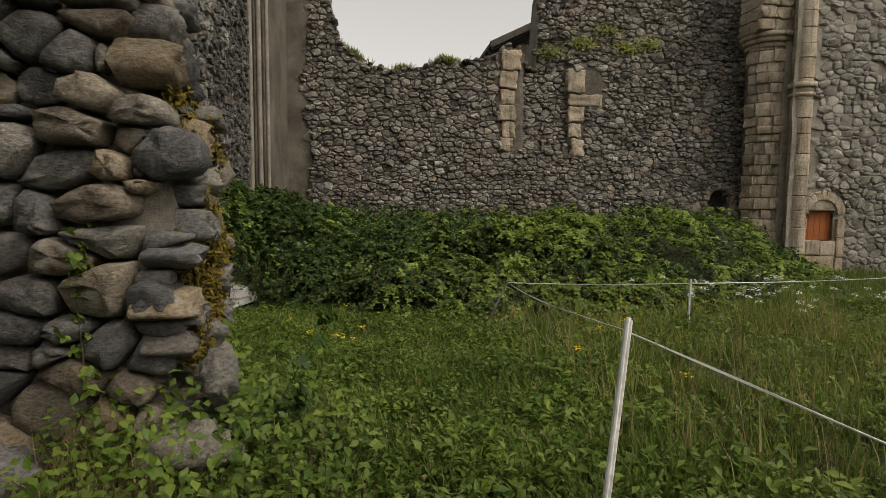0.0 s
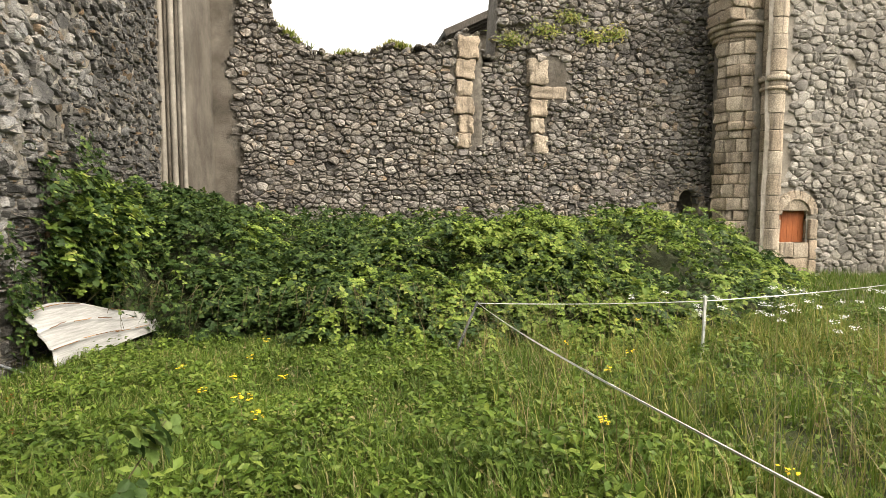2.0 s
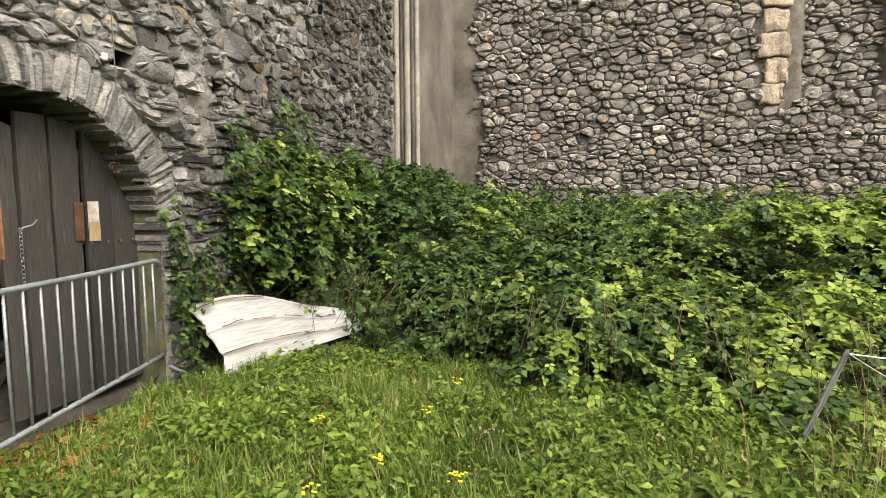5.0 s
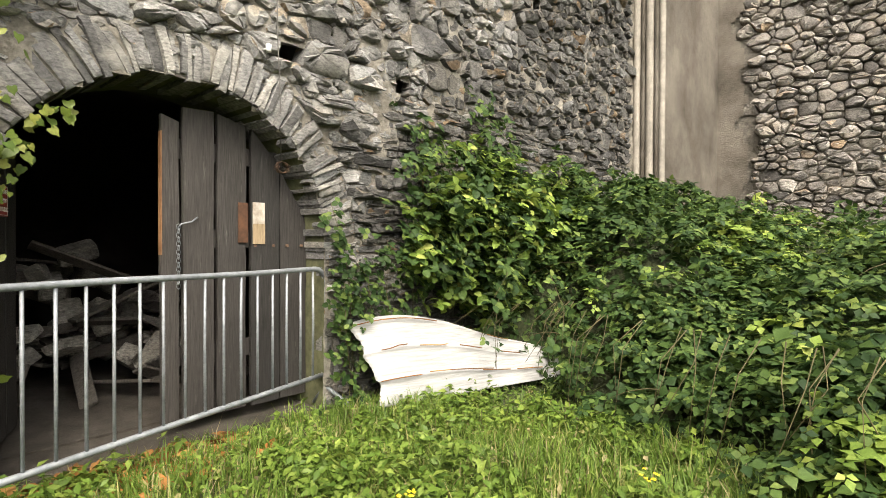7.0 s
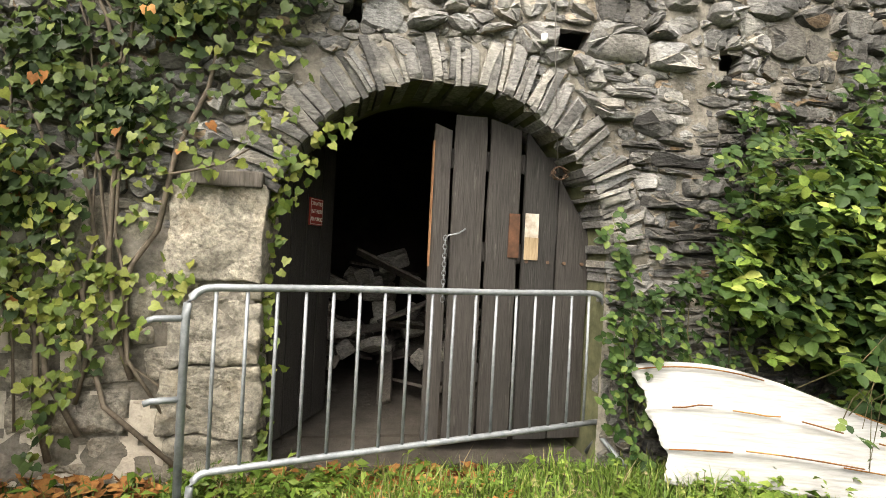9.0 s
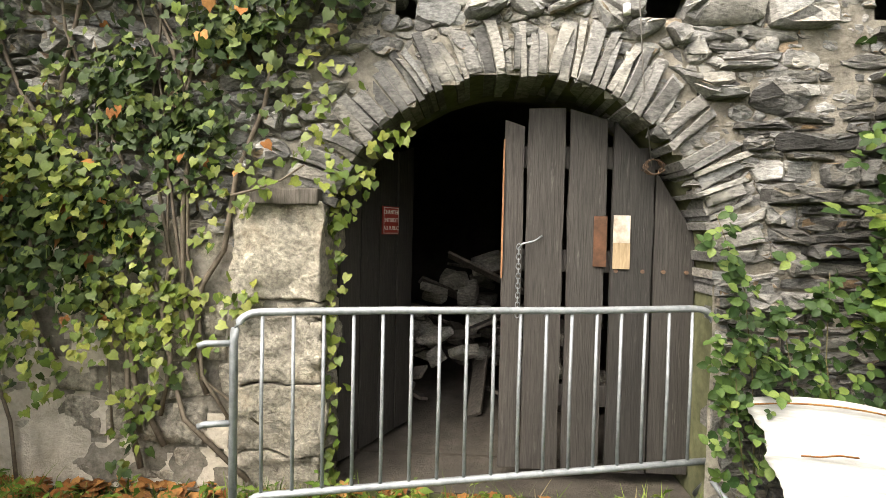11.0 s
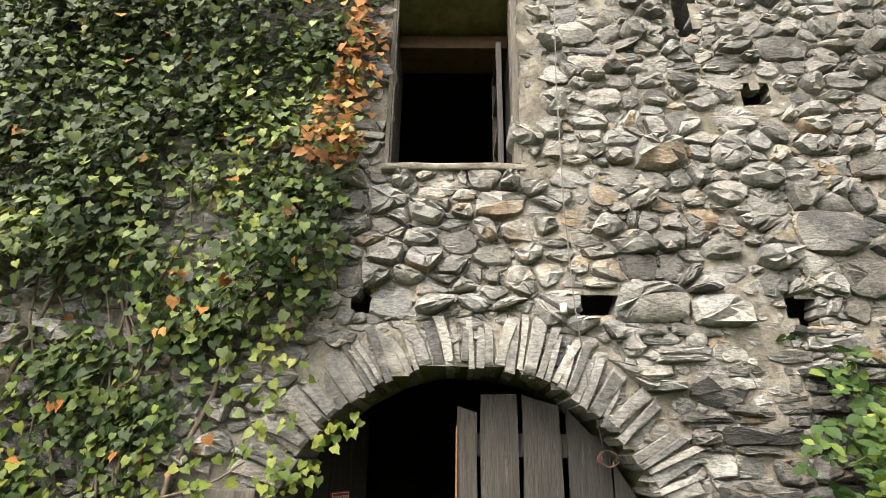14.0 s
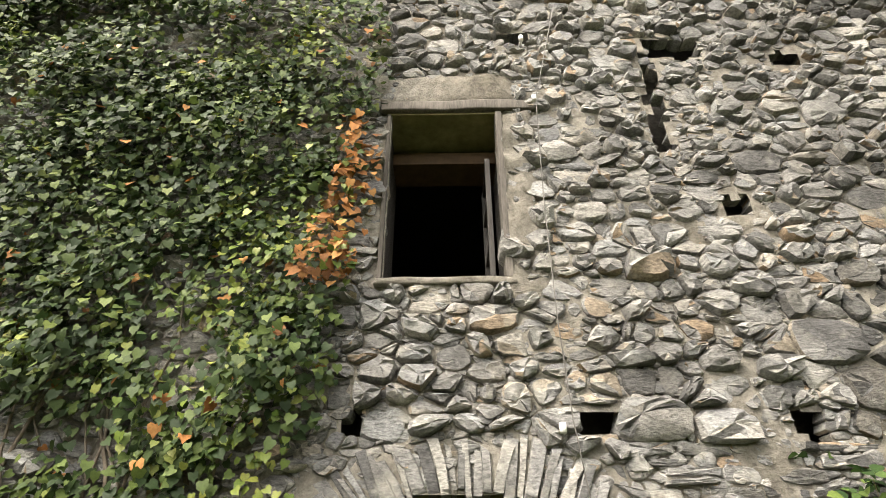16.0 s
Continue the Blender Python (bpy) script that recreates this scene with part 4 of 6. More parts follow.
def place_face(u, z, d):
    return np.stack([PX0 - np.asarray(d, float), np.asarray(u, float), np.asarray(z, float)], -1)


def place_end(u, z, d):
    z = np.asarray(z, float)
    back = np.array([retreat(float(q)) for q in np.ravel(z)]).reshape(z.shape)
    return np.stack([np.asarray(u, float), PY + back - np.asarray(d, float), z], -1)


f_stones = rubble(-2.0, 0.0, 0.2, 2.95, 0.25, 0.155, lambda u, z: u > PY + retreat(z) - 0.02, None, [(-1.45, 2.05, 0.4), (-1.1, 1.72, 0.36), (-1.6, 1.62, 0.32), (-0.9, 1.3, 0.4)], 51, 0.009)
e_stones = rubble(PX0 - 0.02, PX1, 0.2, 2.95, 0.24, 0.15, lambda u, z: True, None, (), 52, 0.010)
p_shapes = stone_shapes(f_stones, place_face, 0.11, 14, 0.87) + stone_shapes(e_stones, place_end, 0.11, 15, 0.86)
lay_stones(cross, p_shapes, M_STONE_P, lambda c: math.hypot(c[1] + 2, c[2] - 1.5), most=300, soft_look=True)
zs = np.linspace(-0.2, 2.95, 40)
cv, cf = [], []
for z in zs:
    b = PY + retreat(z) + 0.02
    for x, y in ((PX0 + 0.02, 0.0), (PX0 + 0.02, b * 0.5), (PX0 + 0.03, b + 0.05), (PX0 + 0.1, b), (PX1 - 0.1, b), (PX1, b + 0.06), (PX1, b * 0.5), (PX1, 0.0)):
        cv.append((x + 0.02 * fbm((x, y, z), 4), y + 0.02 * fbm((y, x, z), 4), z))
cv += [(x, y, 2.98) for x, y, _ in cv[-8:]]
cf = [(a * 8 + b, a * 8 + b + 1, (a + 1) * 8 + b + 1, (a + 1) * 8 + b) for a in range(39) for b in range(7)]
cf += [(312, 313, 318, 319), (313, 314, 317, 318), (314, 315, 316, 317)]
mesh_ob("mortar_core", smooth(quick_mesh("mortar_core", np.array(cv), np.array(cf))), M_MORTAR_D, cross)


def blob(name, c, r, squash, material, parent, label="", amp=0.3, sub=3, scale=2.0):
    b = bmesh.new()
    bmesh.ops.create_icosphere(b, subdivisions=sub, radius=1)
    for v in b.verts:
        k = 1 + amp * fbm(v.co + Vector(c) * 3, scale, 4)
        v.co = Vector((v.co.x * squash[0], v.co.y * squash[1], v.co.z * squash[2])) * r * k + Vector(c)
    for f in b.faces:
        f.smooth = True
    return part(name, b, material, parent, label)


mo = np.random.default_rng(57)
cen = np.stack([mo.uniform(-2.95, -2.35, 60), np.zeros(60), mo.choice((2.3, 2.15, 2.0, 1.75, 1.5, 1.35, 1.2, 1.05, 0.9), 60) + mo.normal(0, 0.05, 60)], -1)
cen[:, 1] = [PY + retreat(z) - mo.uniform(0.0, 0.11) for z in cen[:, 2]]
pos = (cen[:, None] + mo.normal(0, 1, (60, 260, 3)) * np.array((0.055, 0.025, 0.04)) - np.array((0, 0, 1)) * np.abs(mo.normal(0, 0.05, (60, 260, 1)))).reshape(-1, 3)
mv = np.array([(-0.3, 0, 0), (0.3, 0, 0), (0, 1.0, 0.25)]) * 0.034
v, f = scatter(mv, np.array([(0, 1, 2)]), pos, frames_from(np.array([(0, -0.9, 0.5)]) + mo.normal(0, 0.5, (len(pos), 3)), mo.uniform(0, 6.28, len(pos))), mo.uniform(0.6, 1.5, len(pos)))
tagged(mesh_ob("moss_cushion", quick_mesh("moss_cushion", v, f), M_MOSS, cross, "shaggy yellow-brown moss"), kind="stuff")

# fallen stones at its foot
for c, r, sq in (((-3.2, -1.98, 0.55), 0.19, (1.0, 1.2, 0.75)), ((-3.05, -2.1, 0.86), 0.11, (0.9, 0.8, 1.25)), ((-3.3, -1.15, 0.5), 0.17, (1.0, 1.2, 0.8)), ((-0.4, -1.7, 0.0), 0.0, (1, 1, 1)))[:3]:
    ob = blob("fallen_stone", c, r, sq, M_JAMB if r > 0.18 else M_STONE_P, None, "", 0.5, 3, 1.7)
    tagged(ob, "pale fallen rubble stone lying in the weeds", "stone", group="fallen stones")

# ---- arched double door ----
leaf = thing("door_1", "dark weathered plank door leaf hanging in the arch", "door", kind="structure")


def plank(lo, hi, tops, parent, m=None, mat=M_PLANK):
    """An upright board whose top is cut to two heights; edges a little worn."""
    x0, x1, y0, y1, z0 = lo[0], hi[0], lo[1], hi[1], lo[2]
    b = bmesh.new()
    nz, nx = 14, 3
    fr = [[None] * (nx + 1) for _ in range(nz + 1)]
    bk = [[None] * (nx + 1) for _ in range(nz + 1)]
    for i in range(nz + 1):
        for j in range(nx + 1):
            s = j / nx
            zt = tops[0] + (tops[1] - tops[0]) * s
            z = z0 + (zt - z0) * i / nz
            x = x0 + (x1 - x0) * s + (0.006 * fbm((x0 * 7, s * 3, z * 2.5), 1.5, 3) if j in (0, nx) else 0)
            e = 0.004 if j in (0, nx) or i == nz else 0
            fr[i][j] = b.verts.new((x, y0 + e + 0.003 * fbm((x, 0, z), 3), z))
            bk[i][j] = b.verts.new((x, y1, z))
    for i in range(nz):
        for j in range(nx):
            b.faces.new((fr[i][j], fr[i][j + 1], fr[i + 1][j + 1], fr[i + 1][j]))
            b.faces.new((bk[i][j], bk[i + 1][j], bk[i + 1][j + 1], bk[i][j + 1]))
        b.faces.new((fr[i][0], fr[i + 1][0], bk[i + 1][0], bk[i][0]))
        b.faces.new((fr[i][nx], bk[i][nx], bk[i + 1][nx], fr[i + 1][nx]))
    for j in range(nx):
        b.faces.new((fr[nz][j], fr[nz][j + 1], bk[nz][j + 1], bk[nz][j]))
    if m is not None:
        bmesh.ops.transform(b, matrix=m, verts=b.verts)
    return part("door_plank", b, mat, parent)


for x0, x1, ta, tb, dy in ((0.555, 0.662, 2.055, 2.02, 0.01), (0.680, 0.876, 2.115, 2.12, 0.0), (0.902, 1.100, 2.115, 2.06, 0.006), (1.135, 1.348, 2.05, 1.82, -0.004), (1.362, 1.575, 1.79, 1.45, 0.008)):
    plank((x0, 0.20 + dy, 0.16), (x1, 0.235 + dy, 0), (ta, tb), leaf)
for z in (0.5, 1.24, 1.8):
    part("ledge", box(bmesh.new(), (0.6, 0.24, z), (1.52, 0.275, z + 0.12), bevel=0.006), M_PLANK, leaf)
for x in (1.16, 1.30, 1.41, 1.53):
    part("bolt_head", tube(bmesh.new(), [(x, 0.205, 1.255), (x, 0.19, 1.255)], 0.011, 8), M_IRON, leaf)
part("edge_strip", box(bmesh.new(), (0.548, 0.20, 1.2), (0.556, 0.24, 1.95)), noise_mat("bare_split_wood", (0.16, 0.07, 0.03), (0.30, 0.16, 0.08), 14), leaf, "raw reddish split edge")
rust_plate = tagged(part("metal_plate", box(bmesh.new(), (1.038, 0.192, 1.275), (1.108, 0.203, 1.545), bevel=0.002), M_RUST, None), "rusty brown patch plate nailed on the door", "plate")
notice = tagged(part("notice", box(bmesh.new(), (1.140, 0.186, 1.268), (1.228, 0.194, 1.552), bevel=0.002), M_PAPER, None), "peeling whitish notice panel on the door", "notice")
part("bare_patch", box(bmesh.new(), (1.139, 0.1835, 1.266), (1.229, 0.1865, 1.405), bevel=0.001), noise_mat("bare_tan_wood", (0.13, 0.09, 0.05), (0.34, 0.26, 0.16), 14, 0.8, (4, 4, 0.5)), notice, "lower half peeled to tan wood")
left_leaf = thing("door_3", "narrow dark plank door leaf swung open into the room", "door", kind="structure")
turn = pose(-0.335, 0.22, 0, 0, 0, 66)
for k in range(4):
    plank((0.005 + k * 0.2, 0, 0.14), (0.19 + k * 0.2, 0.035, 0), (1.80 + 0.05 * k, 1.86 + 0.05 * k), left_leaf, turn)
sign = thing("warning_sign", "small red sign reading chantier interdit au public", "sign")
sign_plate = part("sign_plate", box(bmesh.new(), (0.40, -0.012, 1.42), (0.585, -0.002, 1.595), turn, 0.001), M_REDSIGN, sign)
for k, word in enumerate(("CHANTIER", "INTERDIT", "AU PUBLIC")):
    cu = bpy.data.curves.new("lettering", "FONT")
    cu.body, cu.size, cu.extrude, cu.align_x = word, 0.036, 0.0008, "CENTER"
    ob = new("lettering", cu)
    me = bpy.data.meshes.new_from_object(ob)
    bpy.data.objects.remove(ob)
    t = mesh_ob("lettering", me, M_SIGNTEXT, sign_plate)
    t.matrix_basis = turn @ pose(0.4925, -0.0135, 1.548 - 0.05 * k, 90)
for lo, hi in (((0.408, -0.0135, 1.586), (0.577, -0.0125, 1.589)), ((0.408, -0.0135, 1.426), (0.577, -0.0125, 1.429)), ((0.408, -0.0135, 1.426), (0.411, -0.0125, 1.589)), ((0.574, -0.0135, 1.426), (0.577, -0.0125, 1.589))):
    part("sign_border", box(bmesh.new(), lo, hi, turn), M_SIGNTEXT, sign_plate)

# chain and hook
chain = thing("door_chain", "galvanised chain hanging from a hook on the door", "chain")
part("hook", tube(bmesh.new(), [(0.765, 0.19, 1.435), (0.72, 0.17, 1.405), (0.66, 0.175, 1.39), (0.635, 0.18, 1.36)], 0.005, 6), M_GALV, chain)
for k in range(15):
    z, a = 1.372 - 0.026 * k, 0 if k % 2 else 90
    ring = [(0.012 * math.cos(t) if a else 0.0, 0.0 if a else 0.012 * math.cos(t), 0.018 * math.sin(t)) for t in np.linspace(0, 2 * math.pi, 9)]
    part("chain_link", tube(bmesh.new(), [(0.640 + p[0], 0.172 + p[1], z + p[2]) for p in ring], 0.003, 4), M_GALV, chain)

# heap of boards, slates and rubble in the room
pile = random.Random(77)
for k in range(110):
    u, q = pile.uniform(-0.35, 1.5), pile.random() ** 1.3
    y = 1.25 + pile.uniform(0, 1.5)
    top = (1.15 - 0.55 * abs(u - 0.55) / 0.9) * ss(0.9, 1.8, y)
    z = 0.1 + max(0.05, top * pile.uniform(0.2, 1.0))
    m = pose(u, y, z, pile.uniform(-35, 35), pile.uniform(-30, 30), pile.uniform(0, 180))
    if k % 3:
        ob = part("rubble_stone", box(bmesh.new(), (-0.1, -0.09, -0.06), (0.1, 0.09, 0.06), m @ Matrix.Diagonal((pile.uniform(0.5, 1.3), pile.uniform(0.6, 1.3), pile.uniform(0.5, 1.2), 1)), 0.03, 0.02), M_STONE_D, None)
        tagged(ob, "grey building stone dumped in the store room", "stone", group="store room heap")
    else:
        ob = part("old_board", box(bmesh.new(), (-0.35, -0.06, -0.012), (0.35, 0.06, 0.012), m, 0.004), M_OLDWOOD, None)
        tagged(ob, "broken grey board lying on the heap", "board", group="store room heap")

# ---- crowd barrier ----
barrier = thing("crowd_barrier", "dented galvanised steel crowd barrier leaning before the doorway", "barrier")
BL, BR = Vector((-0.60, -0.53, 0)), Vector((1.61, 0.02, 0))
bd = (BR - BL).normalized()
bn = Vector((bd.y, -bd.x, 0))


def bar_at(s, z, off=0.0):
    p = BL + (BR - BL) * s + bn * off
    return (p.x, p.y, z)


def corner_arc(s0, z0, s1, z1, n=5):
    return [bar_at(s0 + (s1 - s0) * (1 - math.cos(math.pi / 2 * k / n)), z0 + (z1 - z0) * math.sin(math.pi / 2 * k / n)) for k in range(n + 1)]


loop = [bar_at(0, 0.13), bar_at(0, 0.97)] + corner_arc(0, 0.99, 0.045, 1.09)[1:] + [bar_at(s, 1.09 + 0.004 * math.sin(s * 7)) for s in (0.3, 0.5, 0.7, 0.94)] + corner_arc(1.0, 0.99, 0.955, 1.09)[::-1] + [bar_at(1.0, 0.9), bar_at(1.0, 0.2)]
part("frame_tube", tube(bmesh.new(), loop, 0.0175, 10), M_GALV, barrier)
low = [bar_at(0.02, 0.10, 0.01)] + corner_arc(0.02, 0.22, 0.05, 0.30) + [bar_at(s, 0.30 + 0.02 * s) for s in (0.2, 0.5, 0.8)] + [bar_at(1.0, 0.32)]
part("bottom_rail", tube(bmesh.new(), low, 0.0165, 10), M_GALV, barrier)
for k in range(17):
    s = (k + 0.9) / 17.9
    part("bar", tube(bmesh.new(), [bar_at(s, 0.30 + 0.02 * s, 0.0), bar_at(s + R.uniform(-0.001, 0.001), 0.7, R.uniform(-0.004, 0.004)), bar_at(s, 1.085)], 0.0085, 8), M_GALV, barrier)
for z in (0.96, 0.62):
    part("hook", tube(bmesh.new(), [bar_at(-0.004, z), bar_at(-0.05, z, 0.0), bar_at(-0.062, z - 0.01)], 0.014, 8), M_GALV, barrier)
part("foot", tube(bmesh.new(), [bar_at(0.0, 0.14, -0.22), bar_at(0.0, 0.17, 0.0), bar_at(0.0, 0.14, 0.25)], 0.016, 8), M_GALV, barrier)
part("foot", tube(bmesh.new(), [bar_at(1.0, 0.10, -0.1), bar_at(1.0, 0.24, 0.0), bar_at(1.02, 0.09, 0.22)], 0.016, 8), M_GALV, barrier)

# ---- bent corrugated sheet ----
sv, nu, nv = [], 60, 48
for i in range(nu + 1):
    u = i / nu
    lo = Vector((1.80 + 1.9 * u, -0.42 - 0.62 * u, 0.12 + 0.03 * u))
    hi = Vector((1.68 + 2.05 * u, -0.16 - 0.70 * u, 0.70 + 0.11 * math.sin(math.pi * min(1, u * 1.7)) * (1 - u) - 0.42 * u**1.4))
    for j in range(nv + 1):
        w = j / nv
        p = lo.lerp(hi, w)
        rib = max(0.0, math.cos(2 * math.pi * (w * 3 + 0.15))) ** 10
        fine = 0.0022 * math.sin(2 * math.pi * w * 18) + 0.006 * fbm((u * 3, w * 2, 0), 2, 2)
        p += Vector((0.0, -1.0, 0.35)) * (0.012 * rib + fine + 0.035 * math.sin(math.pi * w) * (1 - u))
        p.x -= 0.05 * fbm((w * 6, 0, 0), 1, 3) * (u < 0.03)
        sv.append(p)
sfc = [(i * (nv + 1) + j, (i + 1) * (nv + 1) + j, (i + 1) * (nv + 1) + j + 1, i * (nv + 1) + j + 1) for i in range(nu) for j in range(nv)]
sheet = mesh_ob("corrugated_sheet", smooth(quick_mesh("corrugated_sheet", np.array([tuple(p) for p in sv]), np.array(sfc))), M_SHEET)
tagged(sheet, "bent white corrugated metal sheet lying under brambles", "metal sheet")
mod = sheet.modifiers.new("thickness", "SOLIDIFY")
mod.thickness = 0.006
# debris on the sheet
db = np.random.default_rng(151)
bm = bmesh.new()
for k in range(22):
    u, w = db.uniform(0.0, 0.75) ** 1.5, db.choice((0.28, 0.30, 0.62, 0.64, 0.95))
    q = [sv[int(min(1, u + 0.012 * t) * nu) * (nv + 1) + int(np.clip(w + 0.006 * math.sin(t * 2 + k), 0, 1) * nv)] for t in range(12)]
    tube(bm, [p + Vector((0, -0.02, 0.016)) for p in q[:: 3]], 0.004, 4)
tagged(part("twig_debris", bm, M_DEADLEAF, None), "dry brown twigs caught on the sheet's ribs", "twigs", kind="stuff")

# ---- electric fence: posts and tape ----


def post(name, foot, top, material, label):
    ob = thing(name, label, "fence post", group="electric fence posts")
    f, t = Vector(foot), Vector(top)
    m = Matrix.Translation(f) @ (t - f).to_track_quat("Z", "X").to_matrix().to_4x4()
    h = (t - f).length
    stake = part("stake", box(bmesh.new(), (-0.016, -0.006, -0.15), (0.016, 0.006, h), m, 0.003), material, ob)
    part("rib", box(bmesh.new(), (-0.005, -0.016, -0.15), (0.005, 0.016, h - 0.01), m, 0.003), material, ob)
    for k in range(5):
        z = h * (0.97 - 0.17 * k)
        part("tape_clip", tube(bmesh.new(), [m @ Vector((-0.014, -0.01, z - 0.03)), m @ Vector((-0.036, -0.012, z - 0.02)), m @ Vector((-0.034, -0.012, z)), m @ Vector((-0.016, -0.01, z + 0.012))], 0.004, 5), material, stake)
    return ob


P1, P2, P3 = Vector((-3.80, -3.91, 1.29)), Vector((0.72, -6.98, 0.79)), Vector((1.64, -4.75, 0.66))
post("fence_post", (-4.05, -3.68, 0.20), P1, M_WHITEPLASTIC, "white plastic electric fence post in tall grass")
post("fence_post", (0.70, -6.95, 0.15), P2, M_WHITEPLASTIC, "short white plastic electric fence post in the meadow")
post("fence_post", (1.36, -4.40, 0.10), P3, M_GREYPOST, "leaning grey metal corner post of the electric fence")
tape = thing("fence_tape", "thin white electric fence tape strung between posts", "fence tape")


def strip(a, b, sag):
    bm = bmesh.new()
    prev = None
    for k in range(17):
        s = k / 16
        p = a.lerp(b, s) - Vector((0, 0, 4 * sag * s * (1 - s)))
        tw = Vector((0, 0, 1)) * 0.0038 + Vector((0.002 * math.sin(9 * s), 0.003 * math.cos(7 * s), 0))
        cur = [bm.verts.new(p - tw), bm.verts.new(p + tw)]
        if prev:
            bm.faces.new((*prev, cur[1], cur[0]))
        prev = cur
    ob = part("tape_span", bm, M_TAPE, tape)
    md = ob.modifiers.new("thickness", "SOLIDIFY")
    md.thickness = 0.003


strip(P1 - Vector((0, 0, 0.06)), P3 - Vector((0, 0, 0.02)), 0.04)
strip(P3 - Vector((0, 0, 0.02)), P2 - Vector((0, 0, 0.05)), 0.02)
strip(P2 - Vector((0, 0, 0.05)), Vector((3.7, -14.2, 0.42)), 0.04)
strip(P1 - Vector((0, 0, 0.06)), Vector((-4.5, -4.45, 1.02)), 0.0)
strip(Vector((-4.5, -4.45, 1.02)), Vector((-7.5, -6.8, 0.8)), 0.05)

# ---- wire with insulators on the wall ----
wire = thing("wall_wire", "old sagging electric wire on porcelain insulators", "wire")
path_w = [(1.42, -0.10, 5.9), (1.17, -0.11, 4.80), (1.135, -0.12, 3.9), (1.13, -0.12, 3.1), (1.15, -0.11, 2.55), (1.20, -0.06, 2.15), (1.30, 0.10, 1.80)]
part("cable", tube(bmesh.new(), path_w, 0.0035, 6), M_WIRE, wire)
for c in ((1.16, -0.10, 4.80), (1.115, -0.10, 5.45), (1.10, -0.08, 2.52)):
    bm = bmesh.new()
    tube(bm, [(c[0], c[1] + 0.08, c[2]), (c[0], c[1], c[2])], 0.012, 8)
    tube(bm, [(c[0], c[1], c[2] - 0.02), (c[0], c[1], c[2] + 0.028)], 0.018, 10)
    part("insulator", bm, M_PORCELAIN, wire, "white porcelain insulator")
bm = bmesh.new()
for k in range(5):
    a0 = R.uniform(0, 6)
    tube(bm, [(1.31 + 0.05 * math.cos(a0 + t) * R.uniform(0.6, 1.2), 0.10 + 0.02 * math.sin(3 * t), 1.80 + 0.04 * math.sin(a0 + t)) for t in np.linspace(0, 5.5, 12)], 0.0035, 5)
part("wire_knot", bm, M_IRON, wire, "rusty knot of wire")

# ---- distant roof behind the breach ----
house = thing("distant_building", "grey building with a dark overhanging roof beyond the breach", "building")
slope = pose(13.3, -6.85, 7.3, 0, 0, 0) @ pose(0, 0, 0, -26)
part("roof", box(bmesh.new(), (-0.3, -4.5, 0.0), (5.0, 0.0, 0.10), slope, 0.01), M_ROOFDARK, house)
part("fascia", box(bmesh.new(), (-0.34, -4.5, -0.10), (-0.30, 0.02, 0.11), slope), M_OLDWOOD, house, "weathered grey eaves board")
for k in range(9):
    part("rafter", box(bmesh.new(), (-0.2 + 0.55 * k, -4.4, -0.16), (-0.1 + 0.55 * k, 0.0, -0.004), slope), M_OLDWOOD, house)
part("wall", box(bmesh.new(), (13.6, -12.0, -0.5), (17.5, -7.9, 7.5)), M_MORTAR_D, house)
hill_v = np.array([(400 * math.cos(a), 400 * math.sin(a), z) for a in np.linspace(0, 2 * math.pi, 49) for z in (-5, 10 + 8 * math.sin(3 * a))])
hill_f = np.array([(2 * k, 2 * k + 2, 2 * k + 3, 2 * k + 1) for k in range(48)])
tagged(mesh_ob("backdrop", quick_mesh("backdrop", hill_v, hill_f), M_HILL), "low wooded hills on the horizon", "hills", kind="structure")

# ---- bramble thicket ----
FRONT = [(0.2, 2.75), (-0.35, 2.35), (-0.9, 3.1), (-1.6, 2.6), (-2.4, 2.25), (-3.2, 2.0), (-4.6, 1.95), (-6.4, 1.35), (-8.0, 1.7), (-9.5, 2.3), (-11, 3.4), (-12.5, 4.8), (-14.0, 6.3), (-15.0, 7.6)]


def front_x(y):
    for (a, xa), (b, xb) in zip(FRONT, FRONT[1:]):
        if b <= y <= a:
            return xa + (xb - xa) * (a - y) / (a - b)
    return 9.5


def bramble_h(x, y):
    """Height of the thicket's top over the ground; 0 outside it."""
    d = x - front_x(y) + 0.34 * fbm((x, y, 1), 1.5, 3)
    if d <= 0 or x > BX - 0.05 or y < -15.2:
        return 0.0
    edge = min(1.0, d / 2.2) ** 0.62
    base = 0.92 + 0.32 * ss(0.5, 4.5, d)
    base += 1.15 * math.exp(-(((x - 4.0) / 1.5) ** 2) - ((y + 0.5) / 1.1) ** 2) + 0.35 * math.exp(-(((x - 6.6) / 1.6) ** 2) - ((y + 1.2) / 1.5) ** 2)
    base += 0.22 * math.exp(-(((x - 5.5) / 2.5) ** 2) - ((y + 10) / 2.5) ** 2)
    base *= 1 - 0.35 * ss(-12.0, -15.0, y)
    return edge * (base + 0.36 * fbm((x, y, 3), 0.9, 3) + 0.26 * fbm((x, y, 8), 2.2, 2) + 0.12 * fbm((x, y, 9), 6, 2))


